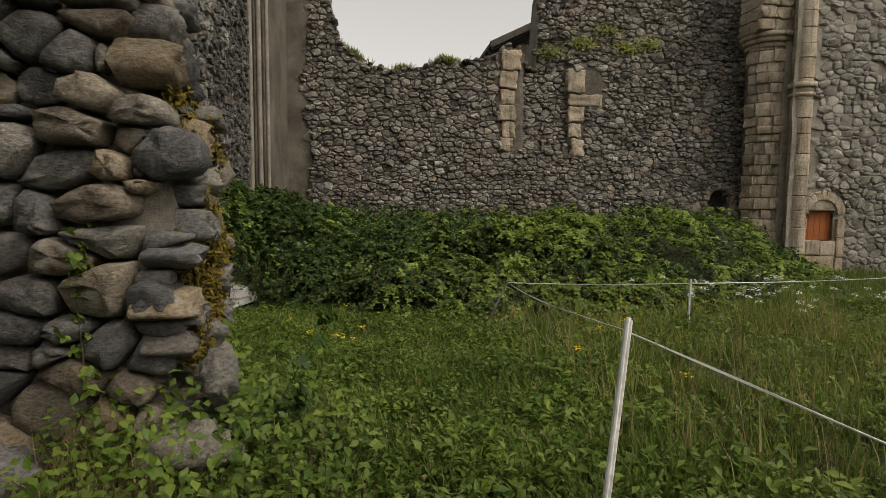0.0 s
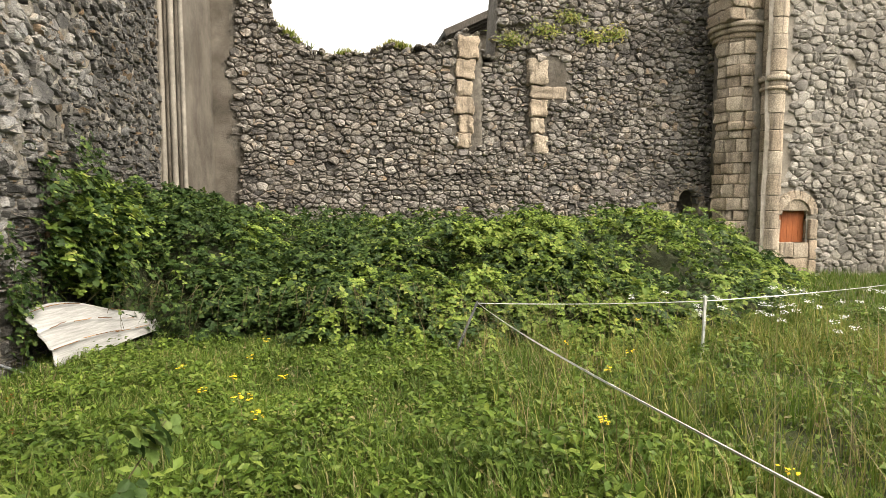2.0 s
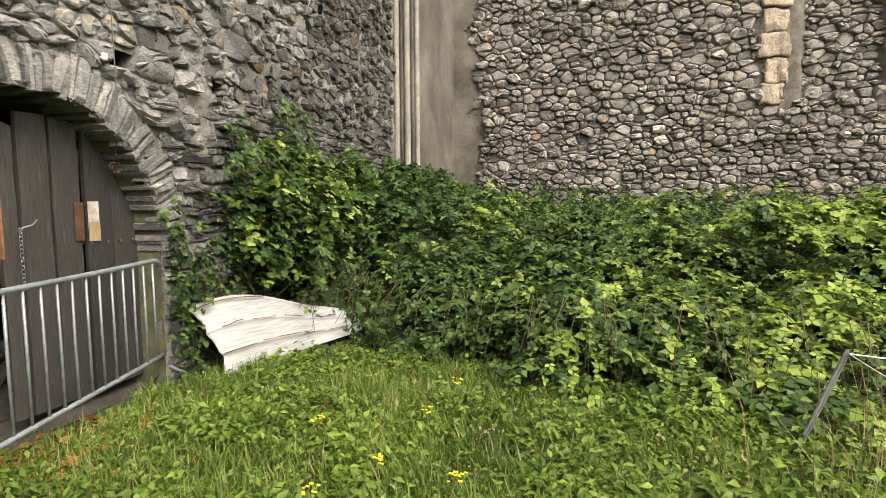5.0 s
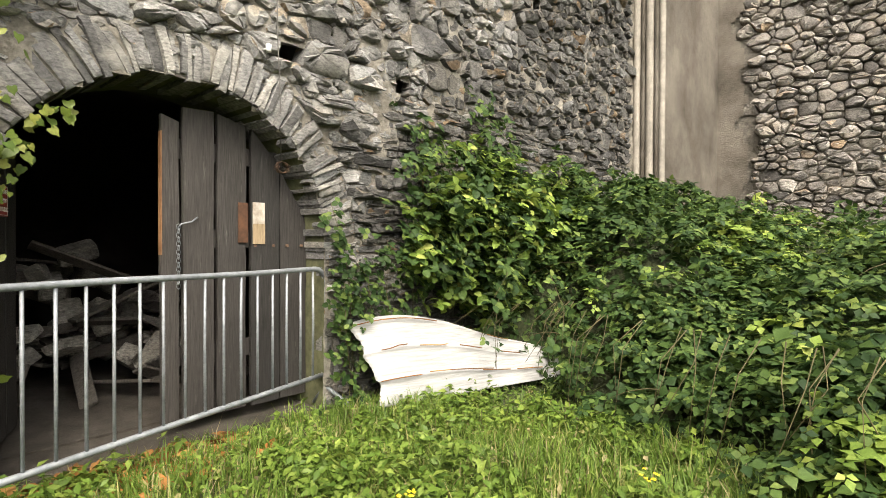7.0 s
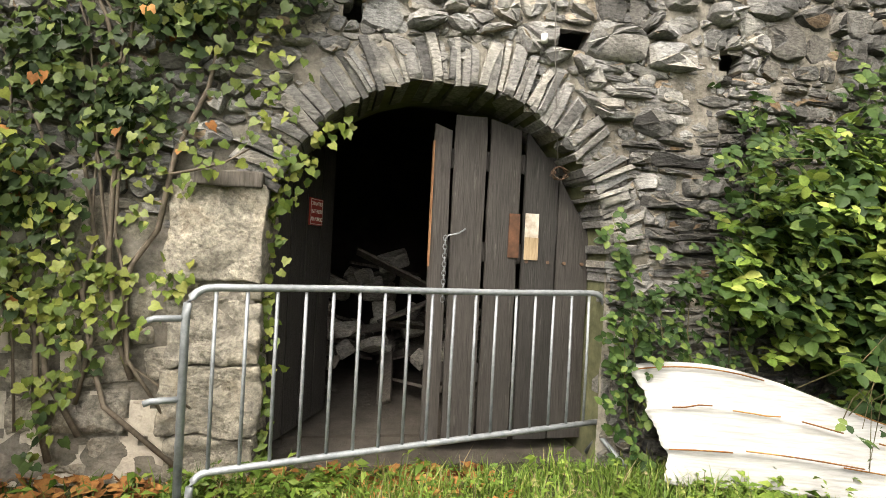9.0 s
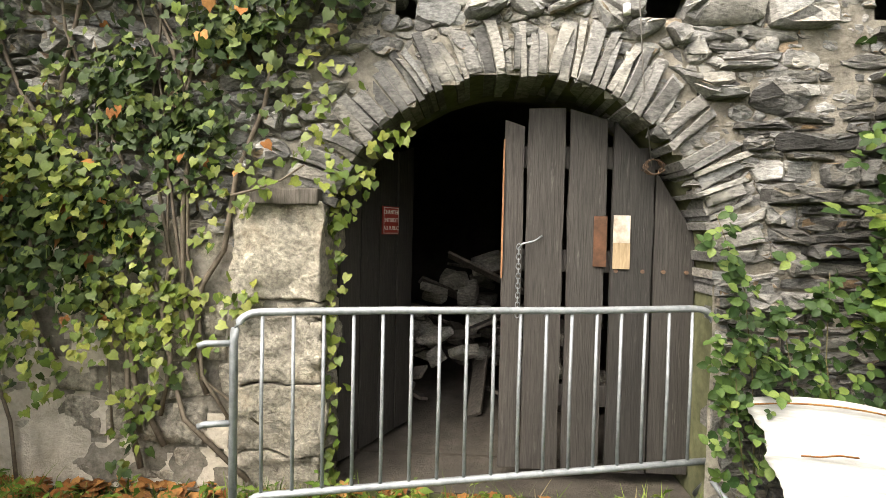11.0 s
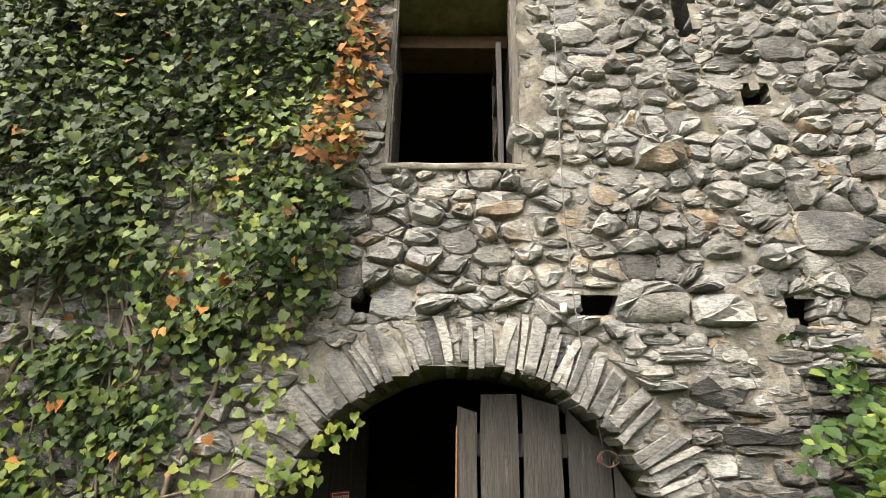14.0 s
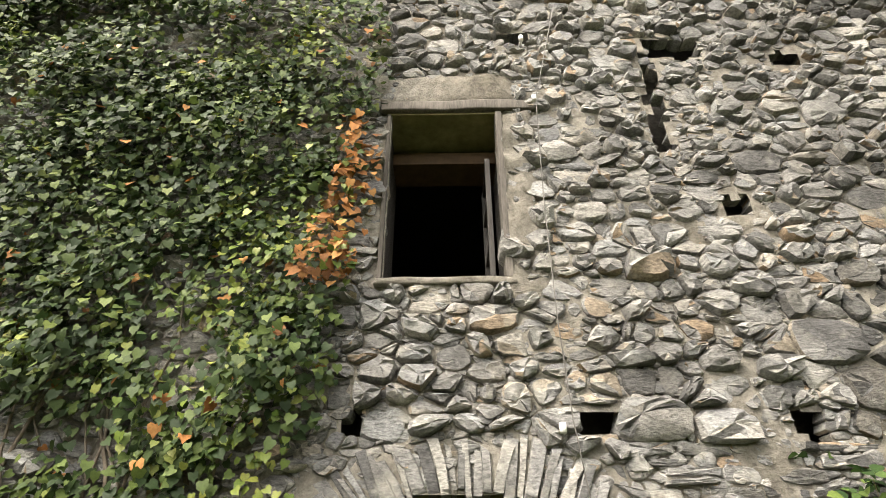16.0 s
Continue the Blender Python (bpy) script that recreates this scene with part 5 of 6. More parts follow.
thicket = thing("bramble_thicket", "dense green bramble thicket spreading along the ruined walls", "bramble bush", kind="stuff")
# dark sheet below the leaves: inner foliage with its shade put into the colour
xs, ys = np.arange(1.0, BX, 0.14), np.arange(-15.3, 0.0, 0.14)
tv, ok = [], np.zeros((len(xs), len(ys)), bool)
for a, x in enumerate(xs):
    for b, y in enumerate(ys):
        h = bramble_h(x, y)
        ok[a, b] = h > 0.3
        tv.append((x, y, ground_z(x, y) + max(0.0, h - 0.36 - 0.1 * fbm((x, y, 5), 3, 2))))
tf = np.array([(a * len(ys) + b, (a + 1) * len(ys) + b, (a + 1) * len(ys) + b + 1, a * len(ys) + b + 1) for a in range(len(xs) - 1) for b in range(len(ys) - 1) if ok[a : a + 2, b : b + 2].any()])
mesh_ob("inner_dark_sheet", smooth(quick_mesh("inner_dark_sheet", np.array(tv), tf)), M_INNER_SHADE, thicket, "dark sheet for the thicket's inner foliage and its shade")


def leaflet(length, width, cup=0.12):
    return np.array([(0, 0, 0), (-width / 2, length * 0.45, cup * width), (width / 2, length * 0.45, cup * width), (0, length, -0.12 * length), (0, length * 0.5, 0.0)]), np.array([(0, 4, 1), (0, 2, 4), (1, 4, 3), (4, 2, 3)])


def oval_leaflet(length, width):
    """A pointed oval blade folded along its midrib, with a toothed outline."""
    side = [(0.42, 0.12), (0.92, 0.3), (0.86, 0.42), (1.0, 0.5), (0.78, 0.64), (0.7, 0.78), (0.3, 0.9)]
    rim = [(0, 0, 0)] + [(-width / 2 * a, length * b, 0.14 * width * a - 0.1 * length * b * b) for a, b in side] + [(0, length, -0.14 * length)] + [(width / 2 * a, length * b, 0.14 * width * a - 0.1 * length * b * b) for a, b in side[::-1]]
    return np.array(rim + [(0, length * 0.5, -0.03 * length)]), np.array([(k, 16, (k + 1) % 16) for k in range(16)])


def compound(n, length, width, blade=leaflet):
    """A leaf of n leaflets spread as a fan."""
    vs, fs = [], []
    v, f = blade(length, width)
    for k in range(n):
        a = radians((k - (n - 1) / 2) * (72 if n == 3 else 50))
        c, s = math.cos(a), math.sin(a)
        sc = 1.0 if k == n // 2 else 0.82
        q = v * sc @ np.array([[c, s, 0], [-s, c, 0], [0, 0, 1]])
        q[:, 1] += 0.015 if k == n // 2 else 0
        fs.append(f + len(v) * len(vs))
        vs.append(q)
    return np.concatenate(vs), np.concatenate(fs)


def bramble_leaves(count, zone, seed, lo, hi, bias):
    rr = np.random.default_rng(seed)
    out = []
    while len(out) < count:
        x, y = rr.uniform(zone[0], zone[1]), rr.uniform(zone[2], zone[3])
        h = bramble_h(x, y)
        if h < 0.08:
            continue
        e = 0.06
        gx_, gy_ = (bramble_h(x + e, y) - bramble_h(x - e, y)) / (2 * e), (bramble_h(x, y + e) - bramble_h(x, y - e)) / (2 * e)
        steep = math.hypot(gx_, gy_)
        for _ in range(1 + int(min(5, steep * bias))):
            depth = abs(rr.normal(0, 0.14)) - 0.09
            z = h - depth if steep < 1.2 else h * rr.uniform(0.08, 1.0)
            out.append((x - 0.05 * min(2, gx_) * rr.random(), y, ground_z(x, y) + z, -gx_ * 0.45, -gy_ * 0.45, 1.0))
    o = np.array(out)
    nrm = o[:, 3:] / np.linalg.norm(o[:, 3:], axis=1, keepdims=True) + rr.normal(0, 0.5, (len(o), 3))
    return o[:, :3], frames_from(nrm, rr.uniform(0, 6.28, len(o))), rr.uniform(lo, hi, len(o))


t3, f3 = compound(3, 0.075, 0.055)
t3_fine, f3_fine = compound(3, 0.075, 0.058, oval_leaflet)
near_l = bramble_leaves(8000, (1.0, 6.0, -7.5, -0.05), 61, 0.5, 1.1, 1.2)
far_l = bramble_leaves(11000, (1.2, BX, -15.2, -0.1), 62, 0.8, 1.5, 0.7)
v, f = scatter(t3, f3, *near_l)
mesh_ob("bramble_leaves", quick_mesh("bramble_leaves", v, f), M_BRAMBLE, thicket)


def bramble_shoots(count, zone, seed, lo, hi, steps=8):
    """Arching shoots that leave the thicket's skin, with leaves on both sides; more light ones towards its lit end."""
    rr = np.random.default_rng(seed)
    base, turns, _ = bramble_leaves(count, zone, seed, 0.5, 1.0, 1.3)
    keep_s = np.array([fbm(p, 1.9, 3) for p in base]) > rr.normal(-0.02, 0.10, len(base))
    keep_s &= ~((base[:, 0] < 3.7) & (base[:, 1] > -1.6) & (base[:, 2] < 0.85))
    base, turns = base[keep_s], turns[keep_s]
    n = len(base)
    out = turns[:, :, 2] * np.array((1, 1, 0)) + np.stack([rr.normal(-0.25, 0.5, n), rr.normal(0, 0.6, n), np.zeros(n)], -1)
    out /= np.linalg.norm(out, axis=1, keepdims=True) + 1e-6
    side = np.stack([-out[:, 1], out[:, 0], np.zeros(n)], -1)
    ln, lift = rr.uniform(0.18, 0.5, n), rr.uniform(0.0, 0.22, n)
    s = np.linspace(0.1, 1, steps)
    hand = np.where(np.arange(steps) % 2, 1.0, -1.0)
    pos = base[:, None] + out[:, None] * (ln[:, None] * s)[..., None] + side[:, None] * (0.035 * hand * (1.1 - s))[None, :, None]
    pos[..., 2] += lift[:, None] * s - (lift[:, None] + 0.10) * s**2.4 - 0.03
    nrm = np.array((0, 0, 1.0)) + 0.35 * out[:, None] * (0.4 + s)[None, :, None] + 0.25 * side[:, None] * hand[None, :, None] + rr.normal(0, 0.28, (n, steps, 3))
    size = rr.uniform(lo, hi, (n, 1)) * (1.15 - 0.55 * s) * rr.uniform(0.8, 1.2, (n, steps))
    # lit right side put into the colour: share of light leaves grows towards -y
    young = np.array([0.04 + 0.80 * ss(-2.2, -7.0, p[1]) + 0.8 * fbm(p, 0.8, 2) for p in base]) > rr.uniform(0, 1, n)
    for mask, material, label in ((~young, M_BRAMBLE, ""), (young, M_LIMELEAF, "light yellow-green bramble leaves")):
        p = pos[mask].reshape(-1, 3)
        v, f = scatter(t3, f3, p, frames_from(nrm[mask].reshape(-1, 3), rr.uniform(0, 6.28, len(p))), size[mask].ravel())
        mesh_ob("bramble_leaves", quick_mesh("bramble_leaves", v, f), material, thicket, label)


bramble_shoots(7600, (1.0, 6.0, -7.5, -0.05), 63, 0.95, 1.5)
bramble_shoots(5600, (1.2, BX, -15.2, -0.1), 65, 1.0, 1.6)
ov = np.random.default_rng(64)
n = 3600
dirs = ov.normal(0, 1, (n, 3))
dirs[:, 1] = -np.abs(dirs[:, 1])
dirs /= np.linalg.norm(dirs, axis=1, keepdims=True)
rad = ov.uniform(0.55, 1.05, (n, 1))
lump = np.array([1 + 0.45 * fbm(d * 1.7, 1.5, 3) for d in dirs])[:, None]
pos = np.array([(3.35, -0.22, 1.32)]) + dirs * rad * lump * np.array([(1.3, 0.5, 0.72)])
pos = pos[pos[:, 1] < -0.09]
pale_leaf = ov.random(len(pos)) < 0.38
for mask, material in ((pale_leaf, M_LIMELEAF), (~pale_leaf, M_BRAMBLE)):
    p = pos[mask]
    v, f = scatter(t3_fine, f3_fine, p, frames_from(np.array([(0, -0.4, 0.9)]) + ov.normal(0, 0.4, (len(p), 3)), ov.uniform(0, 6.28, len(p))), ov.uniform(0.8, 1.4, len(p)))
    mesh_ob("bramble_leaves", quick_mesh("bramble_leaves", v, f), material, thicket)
v, f = scatter(t3, f3, *far_l)
mesh_ob("bramble_leaves", quick_mesh("bramble_leaves", v, f), M_BRAMBLE, thicket)
bm = bmesh.new()
for k in range(150):
    x, y = R.uniform(1.8, 8), R.uniform(-9, -0.2)
    h = bramble_h(x, y)
    if h < 0.3:
        continue
    z, a, ln = ground_z(x, y) + h, R.uniform(0, 6.28), R.uniform(0.3, 0.8)
    tube(bm, [(x + ln * s * math.cos(a), y + ln * s * math.sin(a), z - 0.15 + 0.6 * s * (1 - s) * ln + 0.02) for s in np.linspace(0, 1, 6)], 0.006, 4, 0.002)
for k in range(70):
    y = R.uniform(-6.5, -0.4)
    x = front_x(y) + R.uniform(-0.1, 0.15)
    z = ground_z(x, y)
    tube(bm, [(x + 0.35, y, z + 0.7), (x + 0.1, y + R.uniform(-0.1, 0.1), z + 0.55), (x - 0.03, y + R.uniform(-0.15, 0.15), z + R.uniform(0.05, 0.3))], 0.004, 4, 0.002)
tagged(part("cane_tangle", bm, M_STEM, thicket), kind="stuff")


def spray(name, label, points, count, spread, seed, scale=(0.7, 1.3), material=M_BRAMBLE, wall=False):
    """Trailing shoots with leaves along them."""
    rr = np.random.default_rng(seed)
    ob = thing(name, label, "bramble", group="trailing brambles")
    bm = bmesh.new()
    pos, nrm = [], []
    for line in points:
        pts = np.array(line, float)
        tube(bm, [tuple(p) for p in pts], 0.004, 5, 0.0015)
        for _ in range(count):
            s = rr.uniform(0, len(pts) - 1.001)
            k = int(s)
            p = pts[k] + (s - k) * (pts[k + 1] - pts[k]) + rr.normal(0, spread, 3) * (1, 0.5, 1)
            pos.append(p)
            nrm.append(np.array((0, -0.8, 0.7)) + rr.normal(0, 0.4, 3))
    tagged(part("cane_tangle", bm, M_STEM, ob), kind="stuff")
    pos, nrm = np.array(pos), np.array(nrm)
    v, f = scatter(t3_fine, f3_fine, pos, frames_from(nrm, rr.uniform(0, 6.28, len(pos))), rr.uniform(*scale, len(pos)))
    mesh_ob("foliage", quick_mesh("foliage", v, f), material, ob)
    return ob


spray("bramble_shoot", "bramble shoots climbing beside the door jamb", [[(1.75, -0.15, 0.2), (1.72, -0.14, 0.8), (1.66, -0.16, 1.2), (1.5, -0.2, 1.55)], [(1.95, -0.2, 0.3), (1.85, -0.2, 0.9), (1.8, -0.22, 1.1)], [(2.1, -0.2, 0.4), (2.0, -0.22, 0.9), (1.98, -0.25, 1.3)], [(1.7, -0.2, 0.2), (1.62, -0.22, 0.6), (1.58, -0.25, 1.0)], [(2.3, -0.2, 0.5), (2.25, -0.25, 1.1), (2.2, -0.3, 1.45)]], 60, 0.075, 71, (0.45, 1.0))
spray("bramble_shoot", "long bramble shoots arching out from the wall", [[(3.4, -0.3, 1.5), (2.9, -0.4, 1.95), (2.4, -0.4, 1.9), (2.1, -0.35, 1.75)], [(3.6, -0.3, 1.6), (3.0, -0.35, 1.75), (2.5, -0.45, 1.6)], [(3.2, -0.3, 1.2), (2.8, -0.5, 1.35), (2.4, -0.55, 1.2)], [(2.5, -0.15, 1.2), (2.45, -0.15, 1.9), (2.5, -0.12, 2.3)], [(3.9, -0.3, 2.0), (3.3, -0.25, 2.4), (3.0, -0.2, 2.5)]], 90, 0.11, 72, (0.5, 1.1))
spray("bramble_shoot", "bramble shoots hanging over the white sheet", [[(3.1, -0.5, 1.0), (2.7, -0.75, 0.85), (2.5, -0.85, 0.55)], [(3.4, -0.8, 1.0), (3.1, -1.1, 0.75), (2.9, -1.2, 0.5)], [(3.0, -0.6, 1.2), (2.6, -0.9, 1.05), (2.3, -1.0, 0.9)]], 16, 0.06, 73)

spray("climbing_weed", "slender green weed climbing the cross wall", [[(-3.2, -1.5, 0.5), (-3.19, -1.54, 0.9), (-3.17, -1.5, 1.3), (-3.18, -1.56, 1.62)]], 60, 0.045, 74, (0.35, 0.75), M_WEED)

spray("bramble_shoot", "bramble sprig reaching out from the cross wall's foot", [[(-2.75, -2.2, 0.35), (-2.7, -2.42, 0.75), (-2.62, -2.56, 0.98), (-2.52, -2.62, 1.08)], [(-2.8, -2.2, 0.35), (-2.85, -2.4, 0.6), (-2.8, -2.5, 0.72)]], 26, 0.05, 75, (0.6, 1.1))

# ---- ivy on the wall ----
IVY_EDGE = [(0.1, -1.15), (0.6, -0.95), (1.1, -0.72), (1.45, -0.72), (1.7, -0.42), (2.0, -0.45), (2.3, -0.52), (2.42, -0.18), (2.7, -0.05), (3.2, -0.08), (3.5, -0.02), (3.9, 0.06), (4.6, 0.08), (4.85, 0.12), (5.4, 0.08), (6.2, -0.05), (7.5, -0.3), (9.5, -0.6)]


def ivy_edge(z):
    for (a, xa), (b, xb) in zip(IVY_EDGE, IVY_EDGE[1:]):
        if a <= z <= b:
            return xa + (xb - xa) * (z - a) / (b - a)
    return -1.2


ivy_v = []
for px, py in ((0, 0.04), (-0.26, -0.10), (-0.46, 0.06), (-0.42, 0.28), (-0.40, 0.52), (-0.17, 0.68), (0, 1.0), (0.17, 0.68), (0.40, 0.52), (0.42, 0.28), (0.46, 0.06), (0.26, -0.10)):
    ivy_v.append((px, py, 0.14 * abs(px) - 0.16 * max(0, py - 0.4)))
ivy_v = np.array([(0, 0.3, 0.03)] + ivy_v)
ivy_f = np.array([(0, 1 + k, 1 + (k + 1) % 12) for k in range(12)])[:, ::-1]


def ivy_dense(x, z):
    d = ivy_edge(z) - x + 0.10 * fbm((x, 4, z), 2.5, 3)
    if d < 0:
        return 0
    k = (0.12 + 0.88 * ss(0.3, 1.5, z)) * (0.55 + 0.45 * ss(0, 0.4, d))
    hole = fbm((x, 8, z), 1.7, 3)
    return k * (1.0 if hole > -0.1 else 0.22) * (1.0 if z > 1.3 else 0.8 if hole > -0.05 else 0.35)


ir = np.random.default_rng(81)
main, pal, dead = [], [], []
while len(main) + len(pal) < 42000:
    x0, z0 = ir.uniform(-4.3, 0.2), ir.uniform(0.1, 7.6) if ir.random() < 0.93 else ir.uniform(7, 9.3)
    if ir.random() > ivy_dense(x0, z0):
        continue
    bulge = 0.05 + 0.30 * max(0, fbm((x0, 2, z0), 1.9, 3)) + 0.10 * ss(1.5, 4, z0) + 0.10 * ir.random()
    k0 = fbm((x0, 15, z0), 1.2, 2) + ir.normal(0, 0.22)
    for _ in range(ir.integers(4, 13)):
        x, z = x0 + ir.normal(0, 0.065), z0 + ir.normal(0, 0.075)
        edge = ivy_edge(max(z, 0.1)) - x
        if edge < -0.04 or z < 0.08 or (WX0 - 0.03 < x and WZ0 < z < WZ1):
            continue
        p = (x, -0.05 - bulge * ir.uniform(0.3, 1.05), z)
        if 3.3 < z < 4.6 and edge < 0.25 and ir.random() < 0.65 or ir.random() < 0.008:
            dead.append(p)
        elif k0 > 0.22 + 0.25 * ss(0.3, 1.6, edge) - 0.5 * ss(2.6, 1.5, z) + ir.normal(0, 0.1):
            pal.append(p)
        else:
            main.append(p)
for _ in range(150):
    z = ir.uniform(0.15, 1.95)
    pal.append((-0.33 + ir.normal(0, 0.035), -0.03 - ir.random() * 0.05 + 0.06, z))
for _ in range(60):
    a = ir.uniform(2.25, 2.9)
    pal.append((AX + (AR - ir.uniform(-0.04, 0.14)) * math.cos(a), -0.03 + ir.uniform(-0.05, 0.1), AZ + (AR - ir.uniform(-0.04, 0.16)) * math.sin(a)))
for _ in range(90):
    pal.append((ir.normal(-0.38, 0.09), -0.12 - ir.random() * 0.05, ir.uniform(1.65, 2.5)))
ivy = thing("wall_ivy", "dark evergreen ivy covering the rubble wall beside the door", "ivy", kind="stuff")
for pts, material, lo, hi, label in ((main, M_IVY, 0.028, 0.072, ""), (pal, M_IVYLIGHT, 0.028, 0.062, "yellow-green young ivy leaves"), (dead, M_DEADLEAF, 0.04, 0.08, "withered orange-brown leaves")):
    pts = np.array(pts)
    n = len(pts)
    nrm = np.array([(0, -1.0, 0.5)]) + ir.normal(0, 0.42, (n, 3))
    tr = frames_from(nrm, ir.normal(math.pi, 0.6, n))
    v, f = scatter(ivy_v, ivy_f, pts, tr, ir.uniform(lo, hi, n))
    mesh_ob("ivy_leaves", quick_mesh("ivy_leaves", v, f), material, ivy, label)
bm = bmesh.new()
for k in range(16):
    x, z = R.uniform(-3.2, -0.6), R.uniform(0.1, 1.0)
    pts = []
    dx = R.uniform(-0.12, 0.12)
    for s in range(14):
        pts.append((x, -0.075 - 0.02 * R.random(), z))
        x += dx + R.uniform(-0.09, 0.09)
        z += R.uniform(0.18, 0.42)
        if x > ivy_edge(min(z, 9.4)) - 0.03:
            x = ivy_edge(min(z, 9.4)) - 0.05
            dx = -abs(dx)
    tube(bm, pts, R.uniform(0.006, 0.016), 6, 0.004)
tube(bm, [(-0.80, -0.13, 1.60), (-0.68, -0.14, 1.63), (-0.55, -0.13, 1.68), (-0.44, -0.11, 1.76)], 0.007, 6, 0.004)
part("ivy_stems", bm, M_IVYSTEM, ivy, "bare greyish brown climbing stems")

# ---- meadow ----
mr = np.random.default_rng(91)


def grass_field(count, zone, seed, hmin, hmax, wid, reject, material, name, label, lean=0.45, tuft=16):
    rr = np.random.default_rng(seed)
    n = int(count)
    k = max(1, n // tuft)
    own = rr.integers(0, k, n)
    off = rr.normal(0, 0.045, (n, 2)) * (1 + 4 * (rr.random((n, 1)) < 0.25))
    x, y = rr.uniform(zone[0], zone[1], k)[own] + off[:, 0], rr.uniform(zone[2], zone[3], k)[own] + off[:, 1]
    tall = rr.uniform(0.55, 1.35, k)[own]
    ok_ = np.array([not reject(a, b, rr) for a, b in zip(x, y)])
    x, y, off, tall = x[ok_], y[ok_], off[ok_], tall[ok_]
    n = len(x)
    z = np.array([ground_z(a, b) for a, b in zip(x, y)])
    patch = np.array([fbm((a, b, 20), 1.1, 2) for a, b in zip(x, y)])
    h = rr.uniform(hmin, hmax, n) * tall * (1 + 0.6 * patch)
    t = np.array([(-0.5, 0, 0), (0.5, 0, 0), (-0.38, 0.10, 0.5), (0.38, 0.10, 0.5), (0, 0.42, 0.95)])
    f = np.array([(0, 1, 3), (0, 3, 2), (2, 3, 4)])
    a = np.arctan2(-off[:, 0], off[:, 1]) + rr.normal(0, 0.7, n)
    c, s = np.cos(a), np.sin(a)
    o = np.zeros(n)
    turns = np.stack([np.stack([c, -s, o], -1), np.stack([s, c, o], -1), np.stack([o, o, o + 1], -1)], 1)
    w = rr.uniform(0.6, 1.5, n) * wid
    sc = np.stack([w, h * rr.uniform(0.2, 2.0 * lean + 0.4, n), h], -1)
    v, f = scatter(t, f, np.stack([x, y, z - 0.01], -1), turns, sc)
    ob = mesh_ob(name, quick_mesh(name, v, f), material)
    return tagged(ob, label, "grass", kind="stuff")


def off_meadow(x, y, rr):
    if y > -0.06 or x > front_x(y) + 0.25 or y < -22 or (x > DX - 0.1 and y < -14) or (PX0 < x < PX1 and y > PY):
        return True
    if BL.x - 0.1 < x < 1.6 and y > -0.25 and rr.random() < 0.4:
        return True
    if x < -0.7 and y > -0.5 and rr.random() < 0.85:
        return True
    return fbm((x, y, 30), 1.6, 3) < -0.42 and rr.random() < 0.7


grass_field(150000, (-5.6, 2.6, -5.6, -0.05), 101, 0.05, 0.155, 0.0085, off_meadow, M_GRASS, "meadow_grass", "short lush green meadow grass with weeds", 0.8)
grass_field(85000, (-7.5, 8.0, -20, -4.5), 102, 0.12, 0.28, 0.009, lambda x, y, rr: off_meadow(x, y, rr) or rr.random() > ss(-3.9, -5.8, y + 0.9 * fbm((x, y, 60), 0.8, 2)), M_GRASS, "meadow_grass", "tall green meadow grass beyond the fence", 0.7)
grass_field(34000, (-6, 4.5, -10, -4.3), 103, 0.18, 0.40, 0.006, lambda x, y, rr: off_meadow(x, y, rr) or rr.random() > ss(-4.0, -6.2, y + 1.2 * fbm((x, y, 61), 0.9, 2)) or fbm((x, y, 40), 0.8, 2) < -0.05, M_DRYGRASS, "tall_grass", "tall yellowing grass gone to seed", 0.7)


grass_field(2600, (-4.5, 4.0, -9, -4.2), 105, 0.40, 0.75, 0.0035, lambda x, y, rr: off_meadow(x, y, rr) or fbm((x, y, 41), 0.9, 2) < -0.1, M_DEADSTRAW, "straw_stalks", "arching straw-coloured grass stalks beyond the fence tape", 0.9, 5)


def weeds(count, zone, seed, lo, hi, label, lift=0.12):
    rr = np.random.default_rng(seed)
    pos, nrm, spin = [], [], []
    while len(pos) < count:
        x, y = rr.uniform(zone[0], zone[1]), rr.uniform(zone[2], zone[3])
        if off_meadow(x, y, rr) or fbm((x, y, 50), 1.3, 3) < -0.12:
            continue
        z, k = ground_z(x, y), rr.integers(4, 9)
        hh = rr.uniform(0.3, 1.0) * lift
        for q in range(k):
            a = 6.28 * q / k + rr.normal(0, 0.3)
            pos.append((x + 0.015 * math.cos(a), y + 0.015 * math.sin(a), z + hh * rr.uniform(0.5, 1.2)))
            nrm.append((0.5 * -math.sin(0) + 0.45 * math.cos(a), 0.45 * math.sin(a), 1.0))
    pos, nrm = np.array(pos), np.array(nrm) + rr.normal(0, 0.3, (len(pos), 3))
    v, f = leaflet(0.09, 0.042, 0.2)
    v, f = scatter(v, f, pos, frames_from(nrm, rr.uniform(0, 6.28, len(pos))), rr.uniform(lo, hi, len(pos)))
    return tagged(mesh_ob("meadow_weeds", quick_mesh("meadow_weeds", v, f), M_WEED), label, "weeds", kind="stuff")


weeds(44000, (-5.2, 2.6, -5.0, -0.1), 111, 0.3, 0.95, "broad-leaved green weeds among the grass")
weeds(11000, (-5.2, 2.6, -4.2, -0.2), 113, 0.35, 0.8, "taller leafy nettles and docks in the meadow", 0.2)
weeds(18000, (-6, 5.0, -12, -3.8), 112, 0.5, 1.1, "leafy weeds in the long grass", 0.22)
